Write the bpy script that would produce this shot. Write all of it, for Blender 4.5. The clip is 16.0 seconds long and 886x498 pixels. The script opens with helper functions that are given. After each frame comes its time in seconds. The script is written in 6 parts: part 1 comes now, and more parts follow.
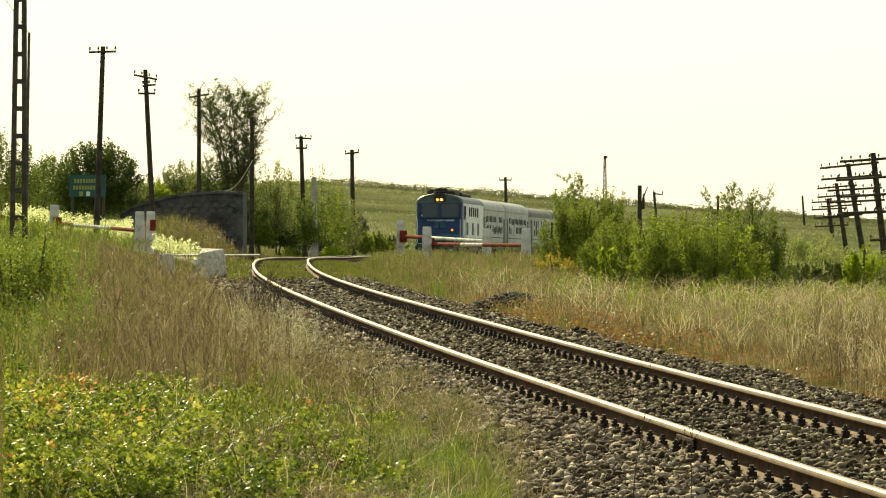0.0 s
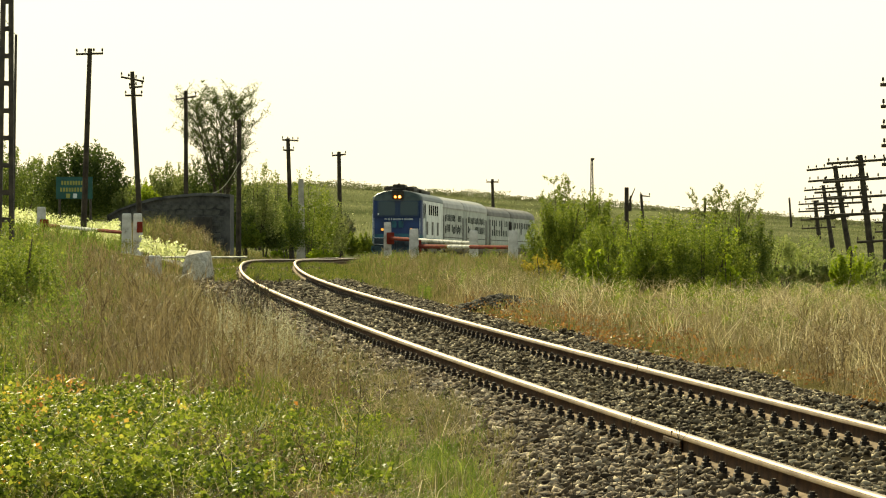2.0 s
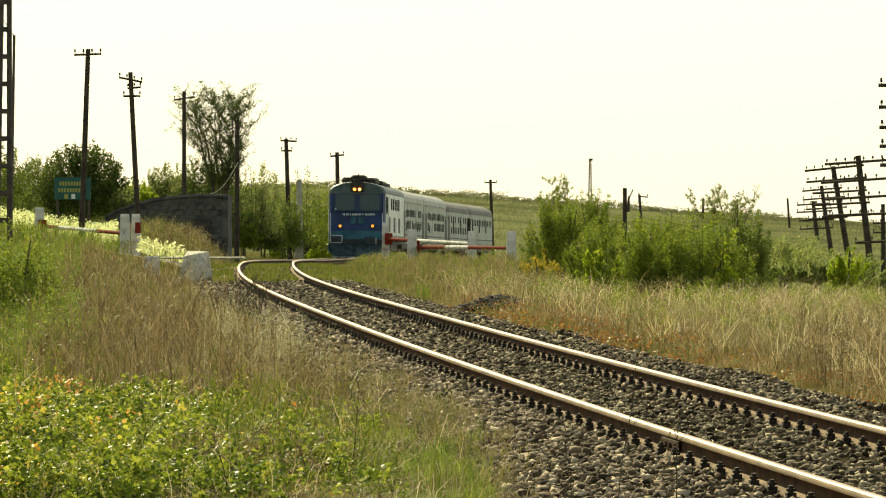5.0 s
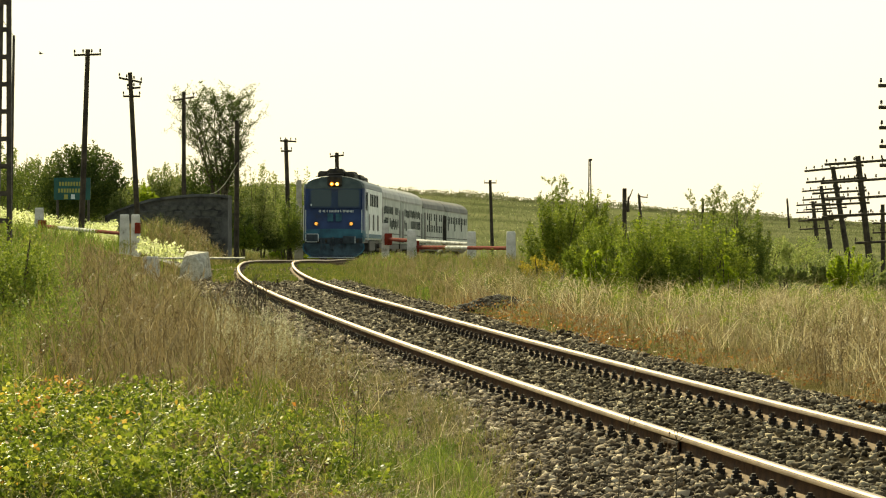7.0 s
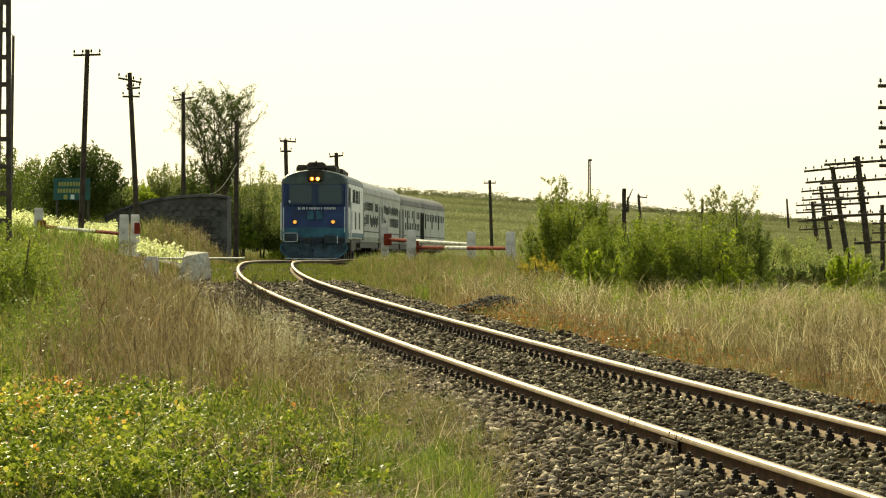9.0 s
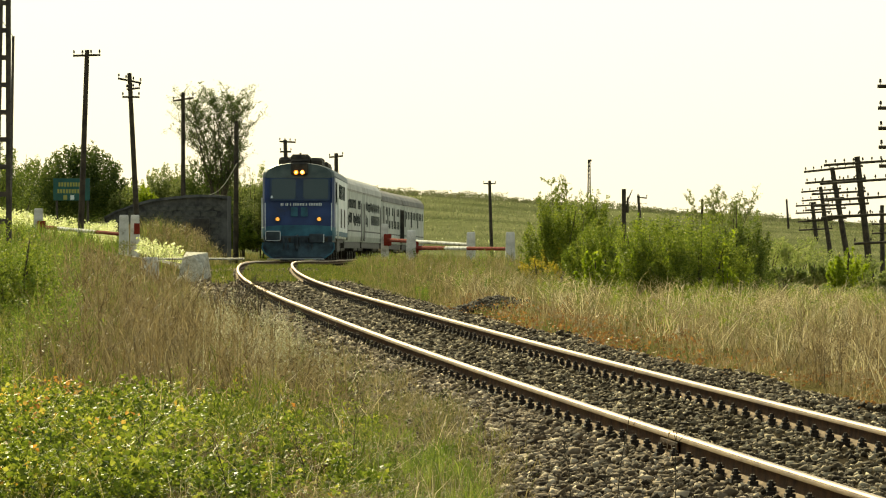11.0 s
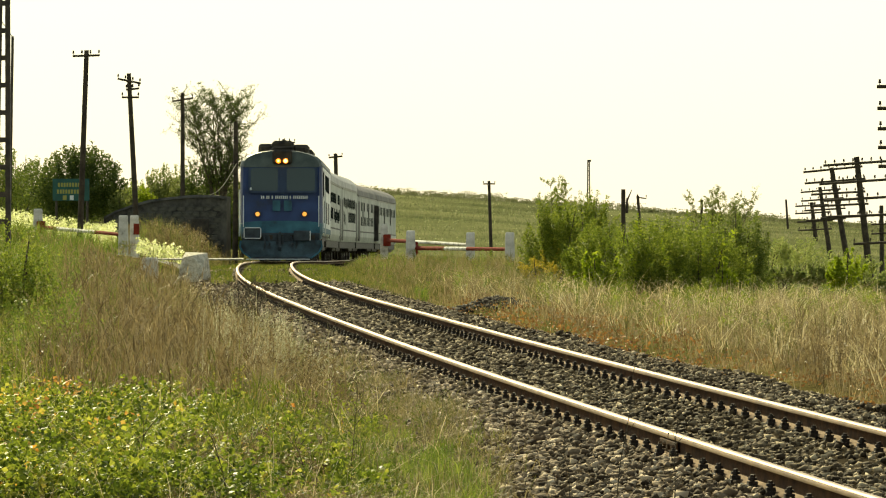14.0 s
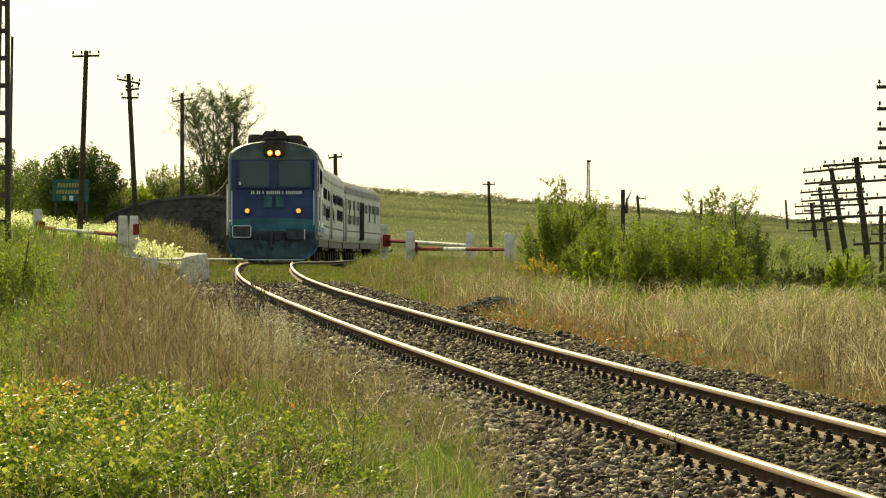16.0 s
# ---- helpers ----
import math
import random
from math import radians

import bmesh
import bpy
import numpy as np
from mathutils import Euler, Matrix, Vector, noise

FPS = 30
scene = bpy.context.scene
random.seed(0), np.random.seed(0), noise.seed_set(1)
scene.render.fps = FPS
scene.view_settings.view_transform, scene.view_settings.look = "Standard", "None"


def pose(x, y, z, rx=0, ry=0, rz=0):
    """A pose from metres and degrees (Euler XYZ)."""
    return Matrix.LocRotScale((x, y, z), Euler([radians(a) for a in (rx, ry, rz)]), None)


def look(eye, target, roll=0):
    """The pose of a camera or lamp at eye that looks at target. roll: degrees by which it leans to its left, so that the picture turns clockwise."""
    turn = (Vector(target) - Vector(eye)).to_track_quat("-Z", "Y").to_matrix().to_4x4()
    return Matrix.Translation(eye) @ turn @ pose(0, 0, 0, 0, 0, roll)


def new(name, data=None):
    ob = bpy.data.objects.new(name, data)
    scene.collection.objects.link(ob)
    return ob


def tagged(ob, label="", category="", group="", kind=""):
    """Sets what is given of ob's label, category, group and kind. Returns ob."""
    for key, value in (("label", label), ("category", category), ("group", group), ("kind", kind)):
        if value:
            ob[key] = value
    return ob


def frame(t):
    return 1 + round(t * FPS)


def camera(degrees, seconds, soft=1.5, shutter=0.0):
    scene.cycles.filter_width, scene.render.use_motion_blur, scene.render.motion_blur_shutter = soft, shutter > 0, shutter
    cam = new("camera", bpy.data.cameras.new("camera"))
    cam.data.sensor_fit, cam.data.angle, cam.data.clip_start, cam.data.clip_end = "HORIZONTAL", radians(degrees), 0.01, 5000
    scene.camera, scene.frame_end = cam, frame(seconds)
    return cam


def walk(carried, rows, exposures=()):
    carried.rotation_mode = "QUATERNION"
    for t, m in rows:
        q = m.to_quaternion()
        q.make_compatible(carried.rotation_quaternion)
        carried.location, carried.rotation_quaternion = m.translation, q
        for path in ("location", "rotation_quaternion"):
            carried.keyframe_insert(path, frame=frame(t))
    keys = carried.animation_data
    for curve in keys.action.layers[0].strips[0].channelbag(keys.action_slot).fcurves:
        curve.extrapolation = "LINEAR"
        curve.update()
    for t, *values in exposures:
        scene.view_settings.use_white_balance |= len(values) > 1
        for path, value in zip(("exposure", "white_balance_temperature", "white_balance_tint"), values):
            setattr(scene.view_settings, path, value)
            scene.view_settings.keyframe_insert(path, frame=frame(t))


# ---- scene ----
# ---------------------------------------------------------------- camera and its path
EYE_Z = 1.67
cam = camera(10.923, 16.0, soft=1.15)


def aim(left, up):
    """The tripod head's pose: thousandths of a radian to the left and upwards."""
    return pose(0, 0, EYE_Z, 90 + math.degrees(up / 1000), 0, math.degrees(left / 1000))


walk(cam, [(0.0, aim(3.54, -10.73)), (0.5, aim(3.17, -10.73)), (0.8, aim(2.8, -10.45)), (1.0, aim(2.4, -10.2)), (1.2, aim(1.9, -10.3)),
           (1.5, aim(1.27, -10.37)), (2.0, aim(0.73, -10.3)), (2.5, aim(0.48, -10.2)), (3.0, aim(0.36, -10.18)), (4.0, aim(0.35, -10.18)),
           (6.5, aim(0.3, -10.12)), (8.0, aim(0.22, -10.08)), (9.0, aim(0.18, -10.06)), (11.5, aim(0.12, -9.94)), (13.0, aim(0.05, -9.91)),
           (14.5, aim(0, -9.88)), (16.0, aim(-0.06, -9.82))],
     [(0.0, 0.88, 8700, -8), (16.0, 0.88, 8700, -8)])

# ---------------------------------------------------------------- light
SUN_AZ, SUN_EL = -17.0, 33.0     # degrees: clockwise from straight ahead, above the horizon
world = bpy.data.worlds.new("sky")
scene.world = world
world.use_nodes = True
wn = world.node_tree
sky = wn.nodes.new("ShaderNodeTexSky")
sky.sky_type, sky.sun_disc = "NISHITA", False
sky.sun_elevation, sky.sun_rotation = radians(SUN_EL), radians(SUN_AZ)
sky.dust_density, sky.air_density, sky.ozone_density, sky.altitude = 0.7, 1.0, 1.0, 100
# thin high haze evens the clear sky out towards white
haze = wn.nodes.new("ShaderNodeMix")
haze.data_type = "RGBA"
lie = wn.nodes.new("ShaderNodeTexCoord")
up = wn.nodes.new("ShaderNodeSeparateXYZ")
thick = wn.nodes.new("ShaderNodeMapRange")     # the haze lies thickest over the horizon
thick.inputs["From Min"].default_value, thick.inputs["From Max"].default_value = 0.12, 0.6
thick.inputs["To Min"].default_value, thick.inputs["To Max"].default_value = 0.72, 0.22
wn.links.new(lie.outputs["Generated"], up.inputs[0])
wn.links.new(up.outputs["Z"], thick.inputs["Value"])
wn.links.new(thick.outputs[0], haze.inputs["Factor"])
haze.inputs["B"].default_value = (5.9, 6.15, 7.2, 1)
wn.links.new(sky.outputs[0], haze.inputs["A"])
wn.links.new(haze.outputs["Result"], wn.nodes["Background"].inputs[0])
wn.nodes["Background"].inputs[1].default_value = 0.09
sun = new("sun", bpy.data.lights.new("sun", "SUN"))
sun.data.energy, sun.data.angle, sun.data.color = 4.6, radians(0.6), (1.0, 0.92, 0.76)
a, e = radians(SUN_AZ), radians(SUN_EL)
sun.matrix_basis = look((0, 0, 60), (-40 * math.sin(a) * math.cos(e), -40 * math.cos(a) * math.cos(e), 60 - 40 * math.sin(e)))


# ---------------------------------------------------------------- materials
def nodes_of(name):
    m = bpy.data.materials.new(name)
    m.use_nodes = True
    return m, m.node_tree, m.node_tree.nodes["Principled BSDF"]


def ramp_node(nt, stops):
    r = nt.nodes.new("ShaderNodeValToRGB")
    el = r.color_ramp.elements
    while len(el) < len(stops):
        el.new(0.5)
    for k, (p, c) in zip(el, stops):
        k.position, k.color = p, (*c, 1)
    return r


def surface(name, dark, light, scale=6.0, rough=0.7, metal=0.0, bump=0.2, fine=60.0, spots=None, spec=0.3):
    """A worn surface: two noises mix two colours, a third gives relief; spots: a stain colour."""
    m, nt, b = nodes_of(name)
    co = nt.nodes.new("ShaderNodeTexCoord")
    n1, n2 = nt.nodes.new("ShaderNodeTexNoise"), nt.nodes.new("ShaderNodeTexNoise")
    n1.inputs["Scale"].default_value, n1.inputs["Detail"].default_value = scale, 5
    n2.inputs["Scale"].default_value, n2.inputs["Detail"].default_value = fine, 3
    for n in (n1, n2):
        nt.links.new(co.outputs["Object"], n.inputs["Vector"])
    add = nt.nodes.new("ShaderNodeMath")
    add.operation = "MULTIPLY_ADD"
    add.inputs[1].default_value = 0.4
    nt.links.new(n2.outputs["Fac"], add.inputs[0])
    sub = nt.nodes.new("ShaderNodeMath")
    sub.operation = "SUBTRACT"
    sub.inputs[1].default_value = 0.2
    nt.links.new(n1.outputs["Fac"], sub.inputs[0])
    nt.links.new(sub.outputs[0], add.inputs[2])
    stops = [(0.3, dark), (0.68, light)]
    if spots:
        stops = [(0.3, spots), (0.4, dark), (0.7, light)]
    r = ramp_node(nt, stops)
    nt.links.new(add.outputs[0], r.inputs[0])
    nt.links.new(r.outputs[0], b.inputs["Base Color"])
    b.inputs["Roughness"].default_value, b.inputs["Metallic"].default_value = rough, metal
    b.inputs["Specular IOR Level"].default_value = spec
    if bump:
        bp = nt.nodes.new("ShaderNodeBump")
        bp.inputs["Strength"].default_value, bp.inputs["Distance"].default_value = bump, 0.01
        nt.links.new(n2.outputs["Fac"], bp.inputs["Height"])
        nt.links.new(bp.outputs[0], b.inputs["Normal"])
    return m


def foliage(name, stops, through_light=0.45, rough=0.5, patch=0.35, patch_scale=0.6):
    """Leaves or blades: each island its own colour, drifting in patches; light shines through them."""
    m, nt, b = nodes_of(name)
    g = nt.nodes.new("ShaderNodeNewGeometry")
    co = nt.nodes.new("ShaderNodeTexCoord")
    n = nt.nodes.new("ShaderNodeTexNoise")
    n.inputs["Scale"].default_value, n.inputs["Detail"].default_value = patch_scale, 3
    nt.links.new(co.outputs["Object"], n.inputs["Vector"])
    mix = nt.nodes.new("ShaderNodeMath")
    mix.operation = "MULTIPLY_ADD"
    mix.inputs[1].default_value = 1 - patch
    nt.links.new(g.outputs["Random Per Island"], mix.inputs[0])
    sc = nt.nodes.new("ShaderNodeMapRange")
    sc.inputs["From Min"].default_value, sc.inputs["From Max"].default_value = 0.3, 0.7
    sc.inputs["To Min"].default_value, sc.inputs["To Max"].default_value = 0.0, patch
    nt.links.new(n.outputs["Fac"], sc.inputs["Value"])
    nt.links.new(sc.outputs[0], mix.inputs[2])
    r = ramp_node(nt, stops)
    nt.links.new(mix.outputs[0], r.inputs[0])
    nt.links.new(r.outputs[0], b.inputs["Base Color"])
    b.inputs["Roughness"].default_value = rough
    b.inputs["Specular IOR Level"].default_value = 0.12
    tr = nt.nodes.new("ShaderNodeBsdfTranslucent")
    nt.links.new(r.outputs[0], tr.inputs["Color"])
    ms = nt.nodes.new("ShaderNodeMixShader")
    ms.inputs[0].default_value = through_light
    out = nt.nodes["Material Output"]
    nt.links.new(b.outputs[0], ms.inputs[1])
    nt.links.new(tr.outputs[0], ms.inputs[2])
    nt.links.new(ms.outputs[0], out.inputs["Surface"])
    return m


def plain(name, color, rough=0.5, metal=0.0, glow=0.0, spec=0.5):
    m, nt, b = nodes_of(name)
    b.inputs["Base Color"].default_value = (*color, 1)
    b.inputs["Roughness"].default_value, b.inputs["Metallic"].default_value = rough, metal
    b.inputs["Specular IOR Level"].default_value = spec
    if glow:
        b.inputs["Emission Color"].default_value = (*color, 1)
        b.inputs["Emission Strength"].default_value = glow
    return m


M_soil = surface("soil_and_thatch", (0.05, 0.042, 0.016), (0.17, 0.14, 0.055), 1.2, 0.95, bump=0.6, fine=25, spec=0.0)
# distance haze is mixed into the meadow colours as extra blue
M_field = surface("hazed_far_meadow", (0.085, 0.096, 0.04), (0.18, 0.18, 0.085), 0.05, 0.95, bump=0.5, fine=0.9, spots=(0.058, 0.068, 0.028), spec=0.0)
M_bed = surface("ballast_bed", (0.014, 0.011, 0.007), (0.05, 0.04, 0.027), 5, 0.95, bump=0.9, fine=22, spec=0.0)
# rust darkened further to hold the shade on the rail web
M_rust = surface("shaded_rusty_rail_steel", (0.026, 0.013, 0.006), (0.085, 0.042, 0.018), 8, 0.9, 0.0, 0.3, 90, spec=0.1)
M_head = surface("worn_rail_head", (0.20, 0.115, 0.05), (0.37, 0.235, 0.115), 3, 0.40, 0.85, 0.05, 60)
# dust colour lightened to hold the light falling on the rail foot
M_foot = surface("dusty_lit_rail_foot", (0.10, 0.062, 0.034), (0.24, 0.16, 0.095), 4, 0.9, 0.0, 0.3, 40, spec=0.1)
M_tie = surface("old_sleeper", (0.05, 0.04, 0.03), (0.16, 0.13, 0.10), 5, 0.85, bump=0.5)
M_clip = surface("greasy_fastening", (0.012, 0.01, 0.008), (0.05, 0.035, 0.025), 20, 0.6, 0.3)
M_white = surface("flaking_white_paint", (0.42, 0.41, 0.37), (0.66, 0.65, 0.61), 4, 0.9, spots=(0.2, 0.18, 0.15), spec=0.1)
M_red = surface("faded_red_paint", (0.11, 0.018, 0.012), (0.21, 0.035, 0.022), 5, 0.9, spec=0.05)
M_concrete = surface("weathered_concrete", (0.26, 0.24, 0.2), (0.46, 0.43, 0.37), 3, 0.85, bump=0.4)
M_pole = surface("tarred_timber", (0.018, 0.014, 0.009), (0.062, 0.048, 0.032), 4, 0.85, bump=0.5)
M_steel = surface("dark_steel", (0.03, 0.027, 0.024), (0.08, 0.065, 0.05), 5, 0.6, 0.4)
M_blue = surface("loco_blue_paint", (0.008, 0.028, 0.10), (0.014, 0.045, 0.15), 1.3, 0.45, bump=0.05, spots=(0.012, 0.024, 0.055))
M_teal = surface("loco_light_blue_paint", (0.016, 0.075, 0.11), (0.035, 0.145, 0.20), 2.0, 0.55, bump=0.05, spots=(0.02, 0.035, 0.04))
M_grime = surface("oily_grime", (0.015, 0.013, 0.010), (0.06, 0.05, 0.04), 3, 0.6, bump=0.3)
M_cabroof = surface("sooty_roof_paint", (0.03, 0.045, 0.043), (0.08, 0.105, 0.095), 2, 0.5)
M_plough = surface("scraped_plough_paint", (0.016, 0.034, 0.045), (0.045, 0.088, 0.112), 2.5, 0.6, bump=0.2, spots=(0.02, 0.02, 0.018))
M_soot = surface("brown_soot", (0.014, 0.011, 0.008), (0.05, 0.04, 0.025), 4, 0.7, bump=0.4)
M_side = surface("pale_grey_side_paint", (0.50, 0.53, 0.52), (0.72, 0.74, 0.72), 1.6, 0.4, bump=0.05, spots=(0.36, 0.37, 0.35))
M_coach = surface("dusty_white_coach_paint", (0.27, 0.285, 0.255), (0.43, 0.445, 0.40), 0.9, 0.5, bump=0.05, spots=(0.19, 0.19, 0.155))
M_roof = surface("dull_roof_paint", (0.22, 0.21, 0.18), (0.36, 0.34, 0.30), 0.8, 0.5)
M_roof_dark = surface("sooty_coach_roof", (0.06, 0.052, 0.04), (0.14, 0.125, 0.10), 0.8, 0.6)
M_glass = plain("dusty_window_glass", (0.02, 0.024, 0.022), 0.5, spec=0.0)
M_windscreen = plain("windscreen_glass", (0.045, 0.066, 0.066), 0.25, spec=0.3)
M_nose = surface("oily_blue_black_paint", (0.010, 0.015, 0.020), (0.038, 0.055, 0.064), 3.5, 0.55, bump=0.3)
M_lamp = plain("lit_orange_lamp", (1.0, 0.25, 0.025), 0.4, 0, 1.2)
M_lamp_hot = plain("lit_lamp_core", (1.0, 0.62, 0.2), 0.4, 0, 3.0)
M_lamp_low = plain("dim_amber_lamp", (1.0, 0.42, 0.09), 0.4, 0, 0.5)
M_letter = plain("pale_lettering", (0.55, 0.6, 0.62), 0.6)
M_sign = surface("dark_green_sign_paint", (0.007, 0.05, 0.045), (0.012, 0.085, 0.075), 3, 0.5)
M_yellow = plain("faded_yellow_lettering", (0.24, 0.24, 0.05), 0.6)
# hut stone lowered in colour because the hut stands in shade
M_ruin = surface("shaded_field_stone", (0.025, 0.024, 0.022), (0.095, 0.092, 0.082), 1.6, 0.9, bump=0.8, fine=9)
M_heap = surface("dark_dug_earth", (0.018, 0.014, 0.009), (0.06, 0.047, 0.03), 6, 0.95, bump=0.6)
# pale tone holds the sunlight on the sloping slab
M_pale = surface("sunlit_pale_concrete", (0.36, 0.33, 0.25), (0.68, 0.62, 0.48), 9, 0.85, bump=0.6, spots=(0.25, 0.22, 0.16))
M_road = surface("dusty_asphalt", (0.07, 0.065, 0.055), (0.16, 0.15, 0.13), 3, 0.95, bump=0.4, spec=0.1)
M_bark = surface("bark", (0.03, 0.024, 0.015), (0.10, 0.08, 0.05), 7, 0.9, bump=0.6)

M_grass = foliage("green_grass", [(0.0, (0.04, 0.06, 0.010)), (0.4, (0.095, 0.125, 0.02)), (0.75, (0.19, 0.19, 0.04)), (1.0, (0.36, 0.29, 0.10))], 0.45)
# top stop of the dry grass is brightened for sun highlights
M_dry = foliage("dry_grass", [(0.0, (0.085, 0.066, 0.027)), (0.5, (0.225, 0.175, 0.085)), (0.85, (0.41, 0.335, 0.18)), (1.0, (0.70, 0.61, 0.40))], 0.42, 0.5, 0.45, 1.1)
M_mixgrass = foliage("half_dry_grass", [(0.0, (0.05, 0.065, 0.014)), (0.4, (0.12, 0.125, 0.034)), (0.7, (0.23, 0.19, 0.078)), (1.0, (0.45, 0.375, 0.20))], 0.42, 0.5, 0.45, 1.4)
M_fresh = foliage("fresh_grass", [(0.0, (0.04, 0.075, 0.012)), (0.4, (0.115, 0.175, 0.027)), (0.75, (0.23, 0.275, 0.05)), (1.0, (0.36, 0.34, 0.12))], 0.48)
M_stalk = foliage("brown_weed_stalk", [(0.0, (0.044, 0.031, 0.014)), (0.45, (0.155, 0.112, 0.053)), (0.8, (0.33, 0.255, 0.135)), (1.0, (0.52, 0.43, 0.25))], 0.35)
M_creeper = foliage("creeper_leaf", [(0.0, (0.03, 0.052, 0.008)), (0.35, (0.10, 0.14, 0.018)), (0.66, (0.25, 0.29, 0.04)), (0.82, (0.47, 0.45, 0.08)), (0.92, (0.58, 0.27, 0.05)), (1.0, (0.42, 0.08, 0.03))], 0.5, 0.45, 0.42, 1.3)
M_bush = foliage("shrub_leaf", [(0.0, (0.052, 0.078, 0.013)), (0.5, (0.15, 0.195, 0.028)), (0.9, (0.30, 0.33, 0.055)), (1.0, (0.40, 0.38, 0.07))], 0.58, 0.5)
M_thick = foliage("deep_green_leaf", [(0.0, (0.045, 0.07, 0.015)), (0.5, (0.115, 0.155, 0.03)), (0.9, (0.24, 0.27, 0.055)), (1.0, (0.32, 0.31, 0.08))], 0.55, 0.5)
M_pasture = foliage("pale_pasture_leaf", [(0.0, (0.11, 0.15, 0.04)), (0.6, (0.25, 0.29, 0.085)), (1.0, (0.42, 0.40, 0.16))], 0.62)
# lime tone carries the sun on the outer leaves
M_lime = foliage("sunlit_vine_leaf", [(0.0, (0.10, 0.16, 0.015)), (0.5, (0.23, 0.30, 0.025)), (0.9, (0.36, 0.40, 0.045)), (1.0, (0.5, 0.44, 0.07))], 0.6, 0.5)
M_yleaf = foliage("yellow_autumn_leaf", [(0.0, (0.2, 0.2, 0.03)), (0.6, (0.45, 0.36, 0.05)), (1.0, (0.55, 0.36, 0.06))], 0.5)
# both tree leaf colours are raised to stand for haze over the bank
M_darkleaf = foliage("dark_tree_leaf", [(0.0, (0.035, 0.055, 0.014)), (0.6, (0.08, 0.11, 0.025)), (1.0, (0.16, 0.18, 0.04))], 0.45, 0.6)
M_olive = foliage("hazed_olive_leaf", [(0.0, (0.085, 0.115, 0.032)), (0.6, (0.21, 0.24, 0.07)), (1.0, (0.37, 0.36, 0.15))], 0.58)
# blades greyed like the field to carry the same distance haze
M_meadow = foliage("hazed_meadow_blade", [(0.0, (0.068, 0.082, 0.034)), (0.5, (0.14, 0.15, 0.068)), (0.85, (0.225, 0.215, 0.115)), (1.0, (0.36, 0.32, 0.19))], 0.4)
M_navy = surface("dark_navy_paint", (0.010, 0.025, 0.055), (0.018, 0.04, 0.085), 2, 0.5)
M_plume = foliage("pale_flower_plume", [(0.0, (0.35, 0.42, 0.13)), (0.5, (0.64, 0.66, 0.32)), (1.0, (0.88, 0.87, 0.62))], 0.65)
M_litter = foliage("rusty_leaf_litter", [(0.0, (0.09, 0.05, 0.02)), (0.5, (0.25, 0.12, 0.04)), (0.85, (0.38, 0.19, 0.06)), (1.0, (0.2, 0.22, 0.05))], 0.4)

# ---------------------------------------------------------------- the line of the track
HEADING = [-0.122, -0.0996, -0.0805, -0.0715, -0.0581, -0.0298, -0.0166, -0.0027, 0.0183, 0.0368,
           0.0534, 0.0715, 0.0854, 0.1009, 0.1173, 0.1336, 0.15, 0.1663, 0.1827, 0.199]
LEVEL = [0.101, 0.136, 0.104, 0.007, -0.073, -0.081, -0.32, -0.605, -0.911, -1.124,
         -1.444, -1.752, -2.073, -2.394, -2.715, -3.036, -3.357, -3.678, -3.999, -4.32]
S_END = 453.158
TS = np.linspace(0, S_END, 841)


def eased(values):
    v = np.interp(TS, np.linspace(0, S_END, 20), values)
    return np.convolve(np.pad(v, 20, "edge"), np.ones(41) / 41, "valid")


T_H, T_Z = eased(HEADING), eased(LEVEL)
T_X = 4.033 + np.concatenate([[0], np.cumsum(np.sin(T_H[:-1]))]) * TS[1]
T_Y = 16.184 + np.concatenate([[0], np.cumsum(np.cos(T_H[:-1]))]) * TS[1]
# the line runs straight on past the viewpoint
back = np.arange(-140, 0, 2.0)
TS = np.concatenate([back, TS])
T_X = np.concatenate([T_X[0] + back * math.sin(T_H[0]), T_X])
T_Y = np.concatenate([T_Y[0] + back * math.cos(T_H[0]), T_Y])
T_Z = np.concatenate([np.full(len(back), T_Z[0]), T_Z])
T_H = np.concatenate([np.full(len(back), T_H[0]), T_H])


def on_track(s):
    return [float(np.interp(s, TS, q)) for q in (T_X, T_Y, T_Z, T_H)]


def track_x(y):
    return np.interp(y, T_Y, T_X)


def track_z(y):
    return np.interp(y, T_Y, T_Z)


def smooth(a, b, v):
    k = np.clip((v - a) / (b - a), 0, 1)
    return k * k * (3 - 2 * k)


def wavy(x, y, size):
    return (np.sin(x / size + 1.3 * np.sin(y / size * 0.7)) + np.sin(y / size * 1.31 + 2 + 0.9 * np.sin(x / size * 0.83))) * 0.5


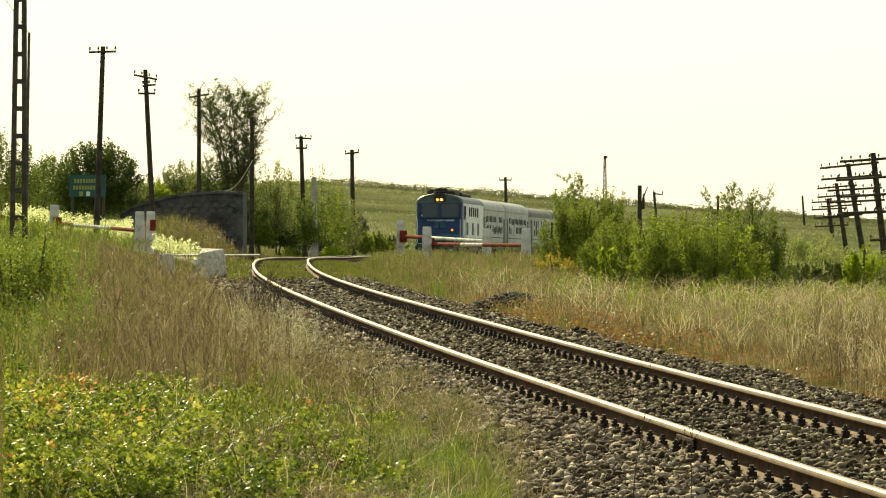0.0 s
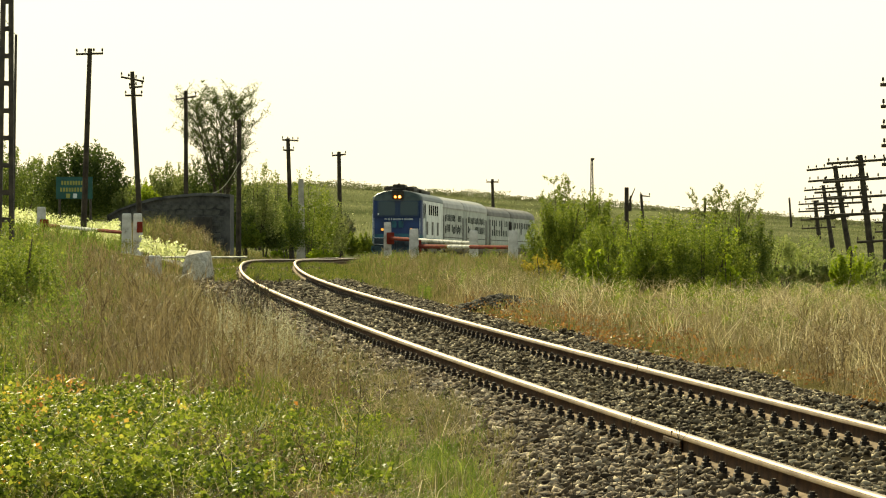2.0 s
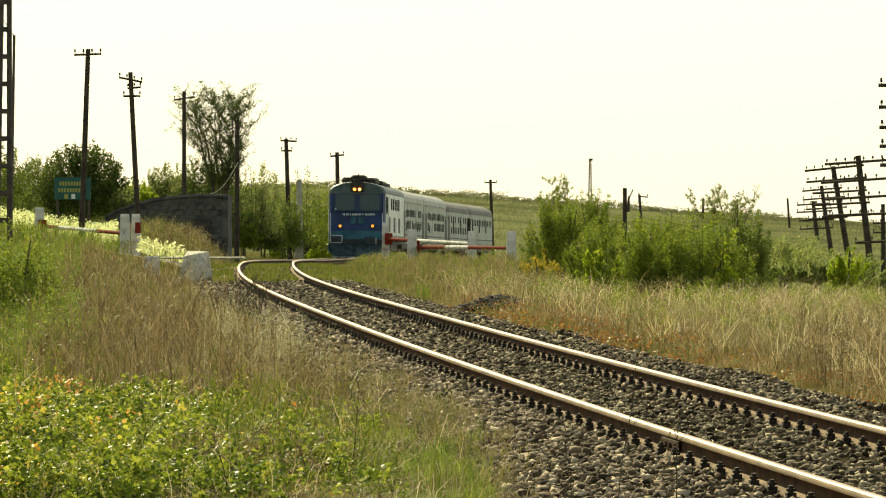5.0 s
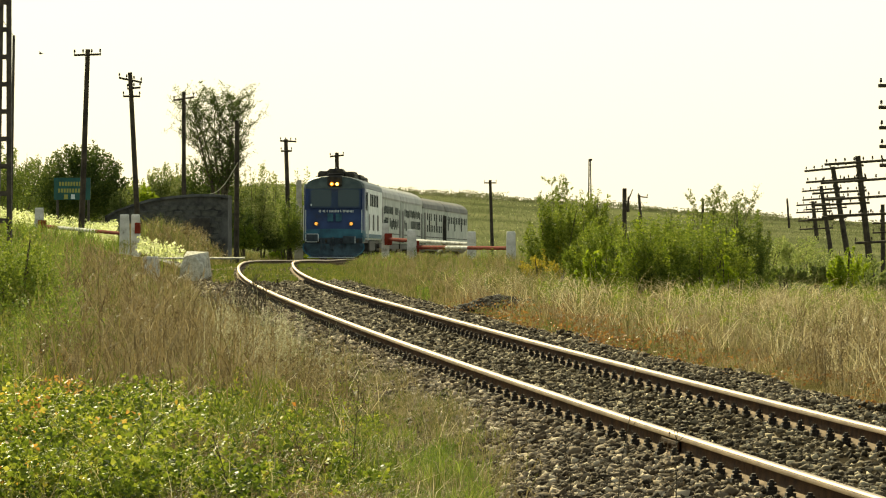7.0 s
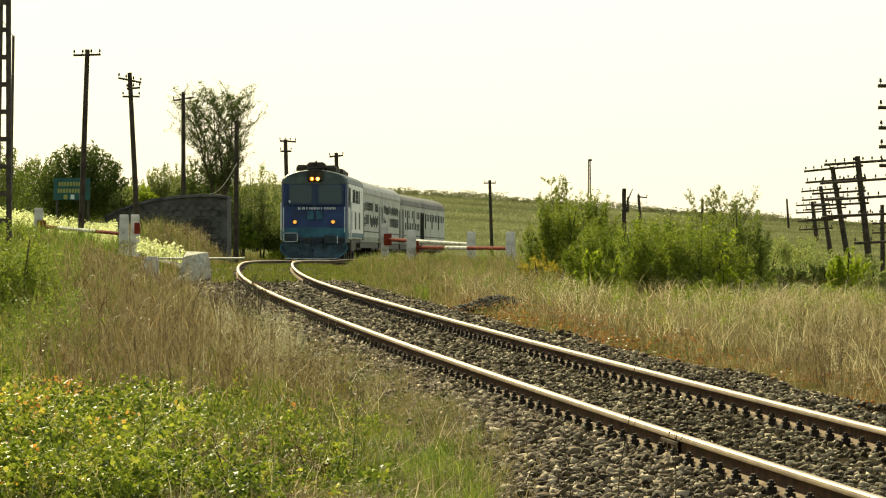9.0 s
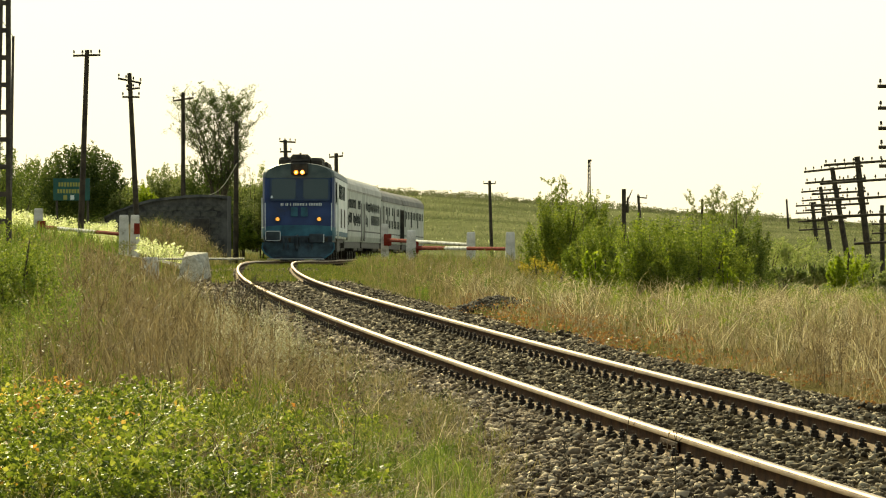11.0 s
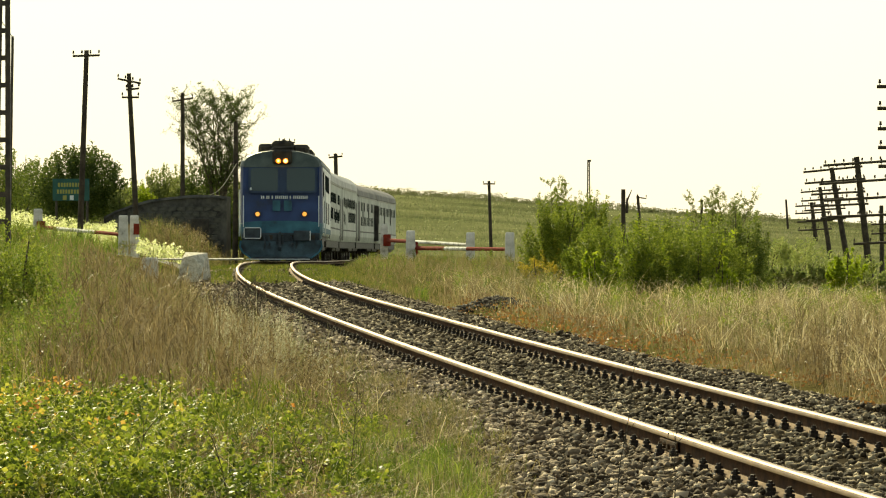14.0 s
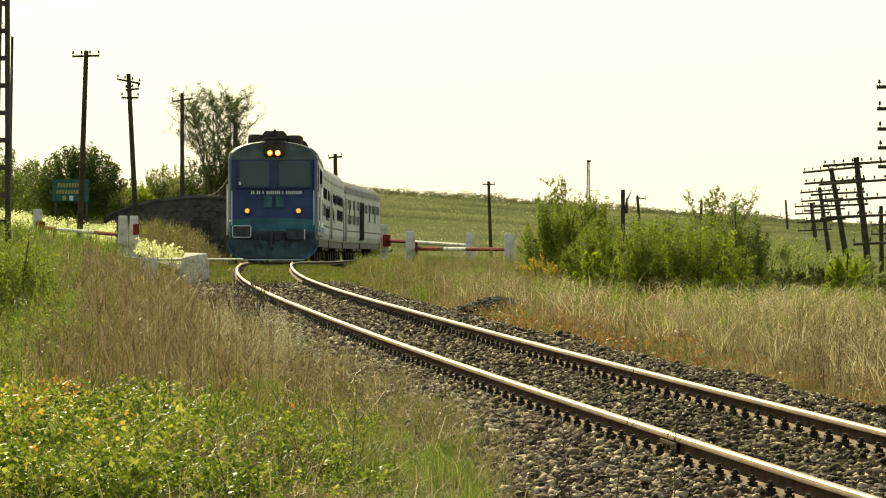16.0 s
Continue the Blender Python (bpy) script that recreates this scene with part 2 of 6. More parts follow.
def land(x, y):
    """Height of the ground without the ballast."""
    x, y = np.asarray(x, float), np.asarray(y, float)
    off = x - track_x(y)
    z = track_z(y) - 0.42
    rise = 0.07 + 0.11 * smooth(40, 130, y)
    z = z + np.minimum(rise * np.maximum(0, -off - 2.6), 2.6 + 0 * off) * (1 - smooth(230, 330, y))
    z = z + 0.12 * smooth(1.8, 3.5, off) - np.minimum(0.10 * np.maximum(0, off - 6.5), 2.2) * smooth(60, 130, y) * (1 - smooth(250, 400, y))
    z = z + np.where(off < 0, 0.42, 0.2) * smooth(1.5, 3.0, np.abs(off)) * np.exp(-((y - 131) / 9.0) ** 2)
    z = z + 0.04 * smooth(2.4, 4.6, off) * (1 - smooth(10, 14, off)) * np.exp(-((y - 117) / 8.0) ** 2)
    z = z + 0.2 * smooth(1.9, 3.2, off) * (1 - smooth(4.6, 7.0, off)) * smooth(134, 141, y) * (1 - smooth(180, 225, y))
    z = z + 0.05 * wavy(x, y, 1.1) * smooth(1.6, 3, np.abs(off)) + 0.10 * wavy(x, y, 7.0) * smooth(3, 8, np.abs(off))
    z = z + 0.95 * smooth(2.1, 3.8, -off) * (1 - smooth(4.6, 6.5, -off)) * np.exp(-((y - 172) / 20.0) ** 2)
    crest = np.clip(3.3 - 0.078 * (x + 13) * np.minimum(1, 600 / np.maximum(y, 1)), -14, 3.6) + 0.4 * wavy(x, y, 45.0)
    far = -3.2 + (crest + 3.2) * smooth(300, 610, y)
    far = far - 62 * smooth(620, 4200, y)
    return z + (far - z) * smooth(270, 350, y)


# ---------------------------------------------------------------- mesh helpers
def mesh_object(name, verts, faces, mats, parent=None, smooth_faces=False, index=None):
    """Vertices (n,3) and faces (m,k) as one object."""
    me = bpy.data.meshes.new(name)
    verts, faces = np.asarray(verts, np.float32), np.asarray(faces, np.int32)
    m, k = faces.shape
    me.vertices.add(len(verts))
    me.vertices.foreach_set("co", verts.ravel())
    me.loops.add(m * k)
    me.loops.foreach_set("vertex_index", faces.ravel())
    me.polygons.add(m)
    me.polygons.foreach_set("loop_start", np.arange(0, m * k, k, dtype=np.int32))
    if smooth_faces:
        me.polygons.foreach_set("use_smooth", np.ones(m, bool))
    for mt in (mats if isinstance(mats, (list, tuple)) else [mats]):
        me.materials.append(mt)
    if index is not None:
        me.polygons.foreach_set("material_index", np.asarray(index, np.int32))
    me.update(calc_edges=True)
    ob = new(name, me)
    ob.parent = parent
    return ob


def part(name, bm, material, parent=None, label="", bevel=0.0, shade=False):
    """Links a bmesh as one mesh object."""
    if bevel:
        bmesh.ops.bevel(bm, geom=[e for e in bm.edges if e.is_manifold and e.calc_face_angle(0) > 0.6], offset=bevel, segments=1, affect="EDGES", clamp_overlap=True)
    bmesh.ops.recalc_face_normals(bm, faces=bm.faces)
    me = bpy.data.meshes.new(name)
    bm.to_mesh(me)
    bm.free()
    me.materials.append(material)
    if shade:
        for p in me.polygons:
            p.use_smooth = True
    ob = new(name, me)
    ob.parent = parent
    if label:
        tagged(ob, label)
    return ob


def box(bm, lo, hi):
    c = [(a + b) / 2 for a, b in zip(lo, hi)]
    d = [max(abs(b - a), 0.001) for a, b in zip(lo, hi)]
    bmesh.ops.create_cube(bm, size=1, matrix=Matrix.Translation(c) @ Matrix.Diagonal((*d, 1)))
    return bm


def boxed(*pairs):
    bm = bmesh.new()
    for lo, hi in pairs:
        box(bm, lo, hi)
    return bm


def rod(bm, a, b, r1, r2=None, seg=8):
    """A tapered round bar from a to b."""
    a, b = Vector(a), Vector(b)
    m = Matrix.Translation((a + b) / 2) @ (b - a).to_track_quat("Z", "Y").to_matrix().to_4x4()
    bmesh.ops.create_cone(bm, cap_ends=True, segments=seg, radius1=r1, radius2=r1 if r2 is None else r2, depth=(b - a).length, matrix=m)
    return bm


def rods(*bars, seg=8):
    bm = bmesh.new()
    for bar in bars:
        rod(bm, *bar, seg=seg)
    return bm


def loft(sections, close=True):
    """A skin through rings of equal count, with capped ends."""
    bm = bmesh.new()
    rings = [[bm.verts.new(p) for p in ring] for ring in sections]
    n = len(rings[0])
    for r0, r1 in zip(rings, rings[1:]):
        for i in range(n if close else n - 1):
            bm.faces.new((r0[i], r0[(i + 1) % n], r1[(i + 1) % n], r1[i]))
    bm.faces.new(rings[0][::-1])
    bm.faces.new(rings[-1])
    return bm


def empty(name, label, category, group="", m=None, kind=""):
    ob = tagged(new(name), label, category, group, kind)
    ob.empty_display_size = 0.2
    if m is not None:
        ob.matrix_basis = m
    return ob


def bearing(b, d, z=None):
    """A place d metres ahead at b thousandths to the right of the axis; on the ground unless z is given."""
    x = b * d / 1000
    return Vector((x, d, float(land(x, d)) if z is None else z))


RNG = np.random.default_rng(7)


def blades(pts, height, width, lean=0.35, bend=0.5, rng=RNG, spread=0.4, simple=False):
    """Grass: one bent three-triangle blade at each point. Returns vertices and triangles."""
    n = len(pts)
    h = height * (1 - spread + 2 * spread * rng.random(n)) if np.ndim(height) == 0 else height * (1 - spread + 2 * spread * rng.random(n))
    w = width * (0.6 + 0.8 * rng.random(n))
    az, fa = rng.random(n) * 2 * np.pi, rng.random(n) * np.pi
    ln = lean * rng.random(n) * h
    dx, dy = np.cos(az) * ln, np.sin(az) * ln
    wx, wy = np.cos(fa) * w * 0.5, np.sin(fa) * w * 0.5
    b = bend * rng.random(n)
    base, mid, tip = pts, pts.copy(), pts.copy()
    mid = mid + np.stack([dx * 0.35, dy * 0.35, h * 0.55], 1)
    tip = tip + np.stack([dx * (1 + b), dy * (1 + b), h * (1 - 0.35 * b)], 1)
    side = np.stack([wx, wy, np.zeros(n)], 1)
    if simple:
        v = np.stack([base - side, base + side, tip], 1).reshape(-1, 3)
        return v, np.arange(3 * n).reshape(-1, 3)
    v = np.stack([base - side, base + side, mid - side * 0.8, mid + side * 0.8, tip], 1).reshape(-1, 3)
    k = np.arange(n)[:, None, None] * 5
    f = (np.array([[0, 1, 3], [0, 3, 2], [2, 3, 4]])[None] + k).reshape(-1, 3)
    return v, f


def leaf_cloud(pts, size, rng=RNG, flat=0.0, slim=0.62):
    """A folded four-triangle leaf of random turn at each point (flat: 1 lies level)."""
    n = len(pts)
    s = size * (0.55 + 0.9 * rng.random(n))
    u = rng.normal(size=(n, 3))
    u[:, 2] *= 1 - 0.8 * flat
    u /= np.linalg.norm(u, axis=1)[:, None]
    w = rng.normal(size=(n, 3))
    w[:, 2] *= 1 - 0.8 * flat
    w -= (w * u).sum(1)[:, None] * u
    w /= np.linalg.norm(w, axis=1)[:, None]
    nn = np.cross(u, w)
    L, W = s[:, None] * 0.5, s[:, None] * 0.5 * slim
    v = np.stack([pts - u * L, pts + w * W + nn * W * 0.35, pts + u * L, pts - w * W + nn * W * 0.35], 1).reshape(-1, 3)
    f = (np.array([[0, 1, 2], [0, 2, 3]])[None] + np.arange(n)[:, None, None] * 4).reshape(-1, 3)
    return v, f


def merged(*pairs):
    vs, fs, k = [], [], 0
    for v, f in pairs:
        vs.append(v)
        fs.append(f + k)
        k += len(v)
    return np.concatenate(vs), np.concatenate(fs)


def wedge(n, d0, d1, b0, b1, power=2.0, rng=RNG):
    """Ground points between two distances and two bearings, thinning with distance."""
    p = 1.0 - power
    q = rng.random(n)
    d = d0 * (d1 / d0) ** q if abs(p + 1) < 1e-6 else (d0 ** (p + 1) + q * (d1 ** (p + 1) - d0 ** (p + 1))) ** (1 / (p + 1))
    x = (b0 + (b1 - b0) * rng.random(n)) * d / 1000
    return x, d

# ---------------------------------------------------------------- ground
def graded(fine, near, step, far, grow):
    """Coordinates: even steps to near, then growing ones to far."""
    v = list(np.arange(0, near, fine))
    s = fine
    while v[-1] < far:
        s = min(s * grow, step)
        v.append(v[-1] + s)
    return np.array(v)


half = graded(0.4, 14, 160, 2600, 1.16)
offs = np.concatenate([-half[:0:-1], half])
rows_y = np.concatenate([np.arange(-150, 16, 6.0), np.arange(16, 150, 0.8), np.arange(150, 660, 4.0), 660 + graded(8, 40, 220, 3900, 1.12)])
gx = track_x(rows_y)[:, None] + offs[None]
gy = np.repeat(rows_y[:, None], len(offs), 1)
gz = land(gx, gy)
nr, nc = gx.shape
ii = (np.arange(nr - 1)[:, None] * nc + np.arange(nc - 1)[None]).ravel()
quads = np.stack([ii, ii + 1, ii + nc + 1, ii + nc], 1)
far_face = gy.ravel()[ii] > 165
ground = mesh_object("ground", np.stack([gx, gy, gz], 2).reshape(-1, 3), quads, [M_soil, M_field], None, True, far_face)
tagged(ground, "earth bank and meadow covered with thatch and weeds", "ground", kind="structure")

# ---------------------------------------------------------------- ballast, sleepers, rails
PROFILE = [(-3.3, -0.75), (-2.3, -0.38), (-1.65, -0.21), (-0.85, -0.17), (0, -0.19), (0.85, -0.17), (1.9, -0.2), (2.7, -0.36), (3.6, -0.75)]


def sweep(name, profile, s_list, mat, parent=None, closed=False, soft=True):
    """A profile (across, up) carried along the track."""
    vs, fs, n = [], [], len(profile)
    for s in s_list:
        x, y, z, h = on_track(s)
        vs += [(x + o * math.cos(h), y - o * math.sin(h), z + u) for o, u in profile]
    for k in range(len(s_list) - 1):
        for j in range(n if closed else n - 1):
            a, b = k * n + j, k * n + (j + 1) % n
            fs.append((a, b, b + n, a + n))
    return mesh_object(name, vs, fs, mat, parent, soft)


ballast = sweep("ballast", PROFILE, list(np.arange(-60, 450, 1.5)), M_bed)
tagged(ballast, "bed of grey-brown crushed stone ballast under the rails", "ballast", kind="structure")


def bed_height(off):
    return np.interp(off, [p[0] for p in PROFILE], [p[1] for p in PROFILE])


def stones(n, s0, s1, o0, o1, size, rng, flat=0.75):
    s = s0 + (s1 - s0) * rng.random(n)
    o = o0 + (o1 - o0) * rng.random(n)
    keep = np.abs(np.abs(o) - 0.75) > 0.05
    s, o = s[keep], o[keep]
    n = len(s)
    x, y, z, h = [np.interp(s, TS, q) for q in (T_X, T_Y, T_Z, T_H)]
    c = np.stack([x + o * np.cos(h), y - o * np.sin(h), z + bed_height(o) + rng.normal(0.0, 0.012, n)], 1)
    r = size * (0.55 + 0.9 * rng.random((n, 1)))
    d = np.array([[1, 0, 0], [0, 1, 0], [-1, 0, 0], [0, -1, 0], [0, 0, 1], [0, 0, -1]], float)
    q = rng.normal(size=(n, 3, 3))
    u = q[:, 0] / np.linalg.norm(q[:, 0], axis=1)[:, None]
    w = q[:, 1] - (q[:, 1] * u).sum(1)[:, None] * u
    w /= np.linalg.norm(w, axis=1)[:, None]
    rot = np.stack([u, w, np.cross(u, w)], 1)
    v = np.einsum("kj,nji->nki", d, rot) * (0.6 + 0.6 * rng.random((n, 6, 1)))
    v = c[:, None] + v * r[:, None] * np.array([1, 1, flat])
    f = np.array([[0, 1, 4], [1, 2, 4], [2, 3, 4], [3, 0, 4], [1, 0, 5], [2, 1, 5], [3, 2, 5], [0, 3, 5]])
    return v.reshape(-1, 3), (f[None] + np.arange(n)[:, None, None] * 6).reshape(-1, 3)


def island_stone(name, stops):
    m, nt, b = nodes_of(name)
    g = nt.nodes.new("ShaderNodeNewGeometry")
    r = ramp_node(nt, stops)
    nt.links.new(g.outputs["Random Per Island"], r.inputs[0])
    n = nt.nodes.new("ShaderNodeTexNoise")
    n.inputs["Scale"].default_value = 60
    bp = nt.nodes.new("ShaderNodeBump")
    bp.inputs["Strength"].default_value, bp.inputs["Distance"].default_value = 0.5, 0.01
    nt.links.new(n.outputs["Fac"], bp.inputs["Height"])
    nt.links.new(bp.outputs[0], b.inputs["Normal"])
    nt.links.new(r.outputs[0], b.inputs["Base Color"])
    b.inputs["Roughness"].default_value, b.inputs["Specular IOR Level"].default_value = 0.85, 0.1
    return m


# the lightest stops stand for bright sun highlights on single stones
M_loose = island_stone("oily_ballast_stone", [(0.0, (0.024, 0.017, 0.010)), (0.5, (0.085, 0.062, 0.036)), (0.8, (0.20, 0.155, 0.095)), (1.0, (0.46, 0.38, 0.25))])
M_clean = island_stone("pale_ballast_stone", [(0.0, (0.03, 0.021, 0.013)), (0.45, (0.112, 0.08, 0.05)), (0.8, (0.26, 0.197, 0.13)), (1.0, (0.54, 0.44, 0.31))])
rs = np.random.default_rng(3)
loose = mesh_object("ballast_stones", *merged(stones(27000, 4, 40, -0.9, 3.0, 0.034, rs), stones(12000, 40, 75, -0.9, 3.0, 0.042, rs), stones(6000, 75, 125, -0.9, 3.0, 0.055, rs)), M_loose)
tagged(loose, "loose angular oil-darkened ballast stones between the rails", "stones", kind="stuff")
shoulder = mesh_object("shoulder_stones", *merged(stones(15000, 4, 40, -2.6, -0.82, 0.036, rs), stones(5200, 4, 40, -2.6, -0.82, 0.022, rs), stones(500, 4, 40, -2.5, -0.9, 0.05, rs),
                                                  stones(7500, 40, 75, -2.7, -0.82, 0.043, rs), stones(3000, 75, 125, -2.7, -0.82, 0.055, rs)), M_clean)
tagged(shoulder, "pale angular ballast stones on the sunlit shoulder", "stones", kind="stuff")
bv, bf = stones(6500, 14, 46, 2.1, 3.4, 0.04, rs)
lift = bv.reshape(-1, 6, 3).mean(1)
lift = 0.015 + 0.075 * np.clip(wavy(lift[:, 0], lift[:, 1] * 0.5, 0.5), 0, 1)
bv[:, 2] += np.repeat(lift, 6)
tagged(mesh_object("berm_stones", bv, bf, M_loose), "uneven ridge of dark dirty stones along the ballast edge", "stones", kind="stuff")

RAIL = [(-0.0625, -0.155), (0.0625, -0.155), (0.0625, -0.145), (0.012, -0.125), (0.009, -0.05), (0.034, -0.038), (0.034, -0.010), (0.024, -0.002),
        (-0.024, -0.002), (-0.034, -0.010), (-0.034, -0.038), (-0.009, -0.05), (-0.012, -0.125), (-0.0625, -0.145)]
track = empty("railway_track", "single curved railway track with rusty rails", "railway track", kind="structure")
s_rail = list(np.arange(-60, 60, 1.5)) + list(np.arange(60, 450, 3.0))
for side in (-0.75, 0.75):
    rail = sweep("rail", [(side + o, u) for o, u in RAIL], s_rail, M_rust, track, True, False)
    tagged(rail, "rust-brown steel rail with the web's shade in its colour")
    flange = sweep("rail_foot", [(side + o, u) for o, u in ((-0.065, -0.157), (-0.065, -0.141), (-0.014, -0.121), (0.014, -0.121), (0.065, -0.141), (0.065, -0.157))], s_rail, M_foot, rail, False, False)
    tagged(flange, "dusty rail foot with its lit tone in the colour")
    tread = sweep("rail_head", [(side + o, u) for o, u in ((-0.0355, -0.036), (-0.0355, -0.012), (-0.025, 0.0), (0.025, 0.0), (0.0355, -0.012), (0.0355, -0.036))], s_rail, M_head, rail, False, True)
    tagged(tread, "shiny worn running surface")

tie_mesh = boxed(((-1.25, -0.12, -0.36), (1.25, 0.12, -0.215)))
first = None
clip_first = None
PITCH = 0.5918
for k in range(-20, 260):
    s = 4.0 + k * PITCH
    x, y, z, h = on_track(s)
    m = pose(x, y, z, 0, 0, -math.degrees(h))
    if first is None:
        first = part("sleeper", tie_mesh, M_tie, track, "weathered dark sleeper", bevel=0.015)
        ob = first
    else:
        ob = new("sleeper", first.data)
        ob.parent = track
    ob.matrix_basis = m
    if 0 <= k < 150:
        for side in (-0.75, 0.75):
            for o in (-0.085, 0.085):
                if clip_first is None:
                    bm = boxed(((-0.035, -0.045, -0.16), (0.035, 0.045, -0.135)), ((-0.028, -0.03, -0.136), (0.028, 0.03, -0.112)))
                    rod(bm, (0, 0, -0.115), (0, 0, -0.072), 0.018, 0.016, 6)
                    rod(bm, (0, 0, -0.105), (0, 0, -0.088), 0.03, 0.028, 6)
                    clip_first = part("rail_fastening", bm, M_clip, track, "dark bolted rail clip")
                    c = clip_first
                else:
                    c = new("rail_fastening", clip_first.data)
                    c.parent = track
                c.matrix_basis = m @ Matrix.Translation((side + o, 0, 0))

# ---------------------------------------------------------------- level crossing
def slab(name, pts, thick, mat):
    bm = bmesh.new()
    top = [bm.verts.new(p) for p in pts]
    low = [bm.verts.new((p[0], p[1], p[2] - thick)) for p in pts]
    n = len(pts)
    bm.faces.new(top)
    bm.faces.new(low[::-1])
    for i in range(n):
        bm.faces.new((top[i], low[i], low[(i + 1) % n], top[(i + 1) % n]))
    return part(name, bm, mat)


road_pts = []
for u in np.linspace(-16, 16, 33):
    x = track_x(131) + u
    road_pts.append((x, 131 + 0.22 * u, max(float(land(x, 131 + 0.22 * u)), float(track_z(131)) - 0.2 if abs(u) < 1.6 else -9) + 0.02))
vs, fs = [], []
for x, y, z in road_pts:
    vs += [(x - 0.4, y - 1.9, z - 0.05), (x + 0.4, y + 1.9, z - 0.05), (x + 0.4, y + 2.0, z - 0.3), (x - 0.4, y - 2.0, z - 0.3)]
for k in range(len(road_pts) - 1):
    for j in range(4):
        a, b = 4 * k + j, 4 * k + (j + 1) % 4
        fs.append((a, b, b + 4, a + 4))
tagged(mesh_object("road", vs, fs, M_road), "narrow dusty asphalt road over the level crossing", "road", kind="structure")


# ---------------------------------------------------------------- train
def ring(hw, zb, zs, zt, y0, rake=0.0, n=7):
    """A car-body section: upright sides, a curved roof; rake leans its top back."""
    pts = [(-hw * 0.96, zb), (-hw, zb + 0.25), (-hw, zs)]
    for k in range(1, n):
        a = math.pi * k / n
        pts.append((-hw * math.cos(a), zs + (zt - zs) * math.sin(a) ** 0.8))
    pts += [(hw, zs), (hw, zb + 0.25), (hw * 0.96, zb)]
    return [(x, y0 + rake * max(0, z - 2.45), z) for x, z in pts]


def cab_y(z):
    return 0.24 * max(0, z - 2.45)


def face_plate(x0, x1, z0, z1, proud=0.012, thick=0.05, cut=0.0):
    """A plate lying on the raked cab front."""
    bm = bmesh.new()
    ring0 = [(x0 + cut, z0), (x1 - cut, z0), (x1, z0 + cut), (x1, z1 - cut), (x1 - cut, z1), (x0 + cut, z1), (x0, z1 - cut), (x0, z0 + cut)] if cut else [(x0, z0), (x1, z0), (x1, z1), (x0, z1)]
    a = [bm.verts.new((x, cab_y(z) - proud, z)) for x, z in ring0]
    b = [bm.verts.new((x, cab_y(z) + thick, z)) for x, z in ring0]
    bm.faces.new(a)
    bm.faces.new(b[::-1])
    n = len(a)
    for i in range(n):
        bm.faces.new((a[i], b[i], b[(i + 1) % n], a[(i + 1) % n]))
    return bm


WHEELS = []


def bogie(parent, y0, axles, gap):
    b = part("bogie", boxed(((-1.15, y0 - gap * (axles - 1) / 2 - 0.7, 0.42), (-0.95, y0 + gap * (axles - 1) / 2 + 0.7, 0.85)),
                            ((0.95, y0 - gap * (axles - 1) / 2 - 0.7, 0.42), (1.15, y0 + gap * (axles - 1) / 2 + 0.7, 0.85)),
                            ((-1.0, y0 - 0.4, 0.5), (1.0, y0 + 0.4, 0.8))), M_grime, parent, "oily dark bogie frame", bevel=0.03)
    for k in range(axles):
        y = y0 + gap * (k - (axles - 1) / 2)
        bm = bmesh.new()
        rod(bm, (-1.0, 0, 0), (1.0, 0, 0), 0.09, 0.09, 10)
        for sx in (-1, 1):
            rod(bm, (sx * 0.69, 0, 0), (sx * 0.82, 0, 0), 0.5, 0.5, 24)
            rod(bm, (sx * 0.66, 0, 0), (sx * 0.69, 0, 0), 0.53, 0.53, 24)
            rod(bm, (sx * 0.82, 0, 0), (sx * 0.9, 0, 0), 0.16, 0.14, 10)
            for q in range(6):
                an = q * math.pi / 3
                rod(bm, (sx * 0.81, 0.33 * math.cos(an), 0.33 * math.sin(an)), (sx * 0.835, 0.33 * math.cos(an), 0.33 * math.sin(an)), 0.06, 0.06, 6)
        ws = part("wheelset", bm, M_grime, b, "dark steel wheels on an axle")
        ws.location = (0, y, 0.5)
        WHEELS.append((ws, y))
    return b


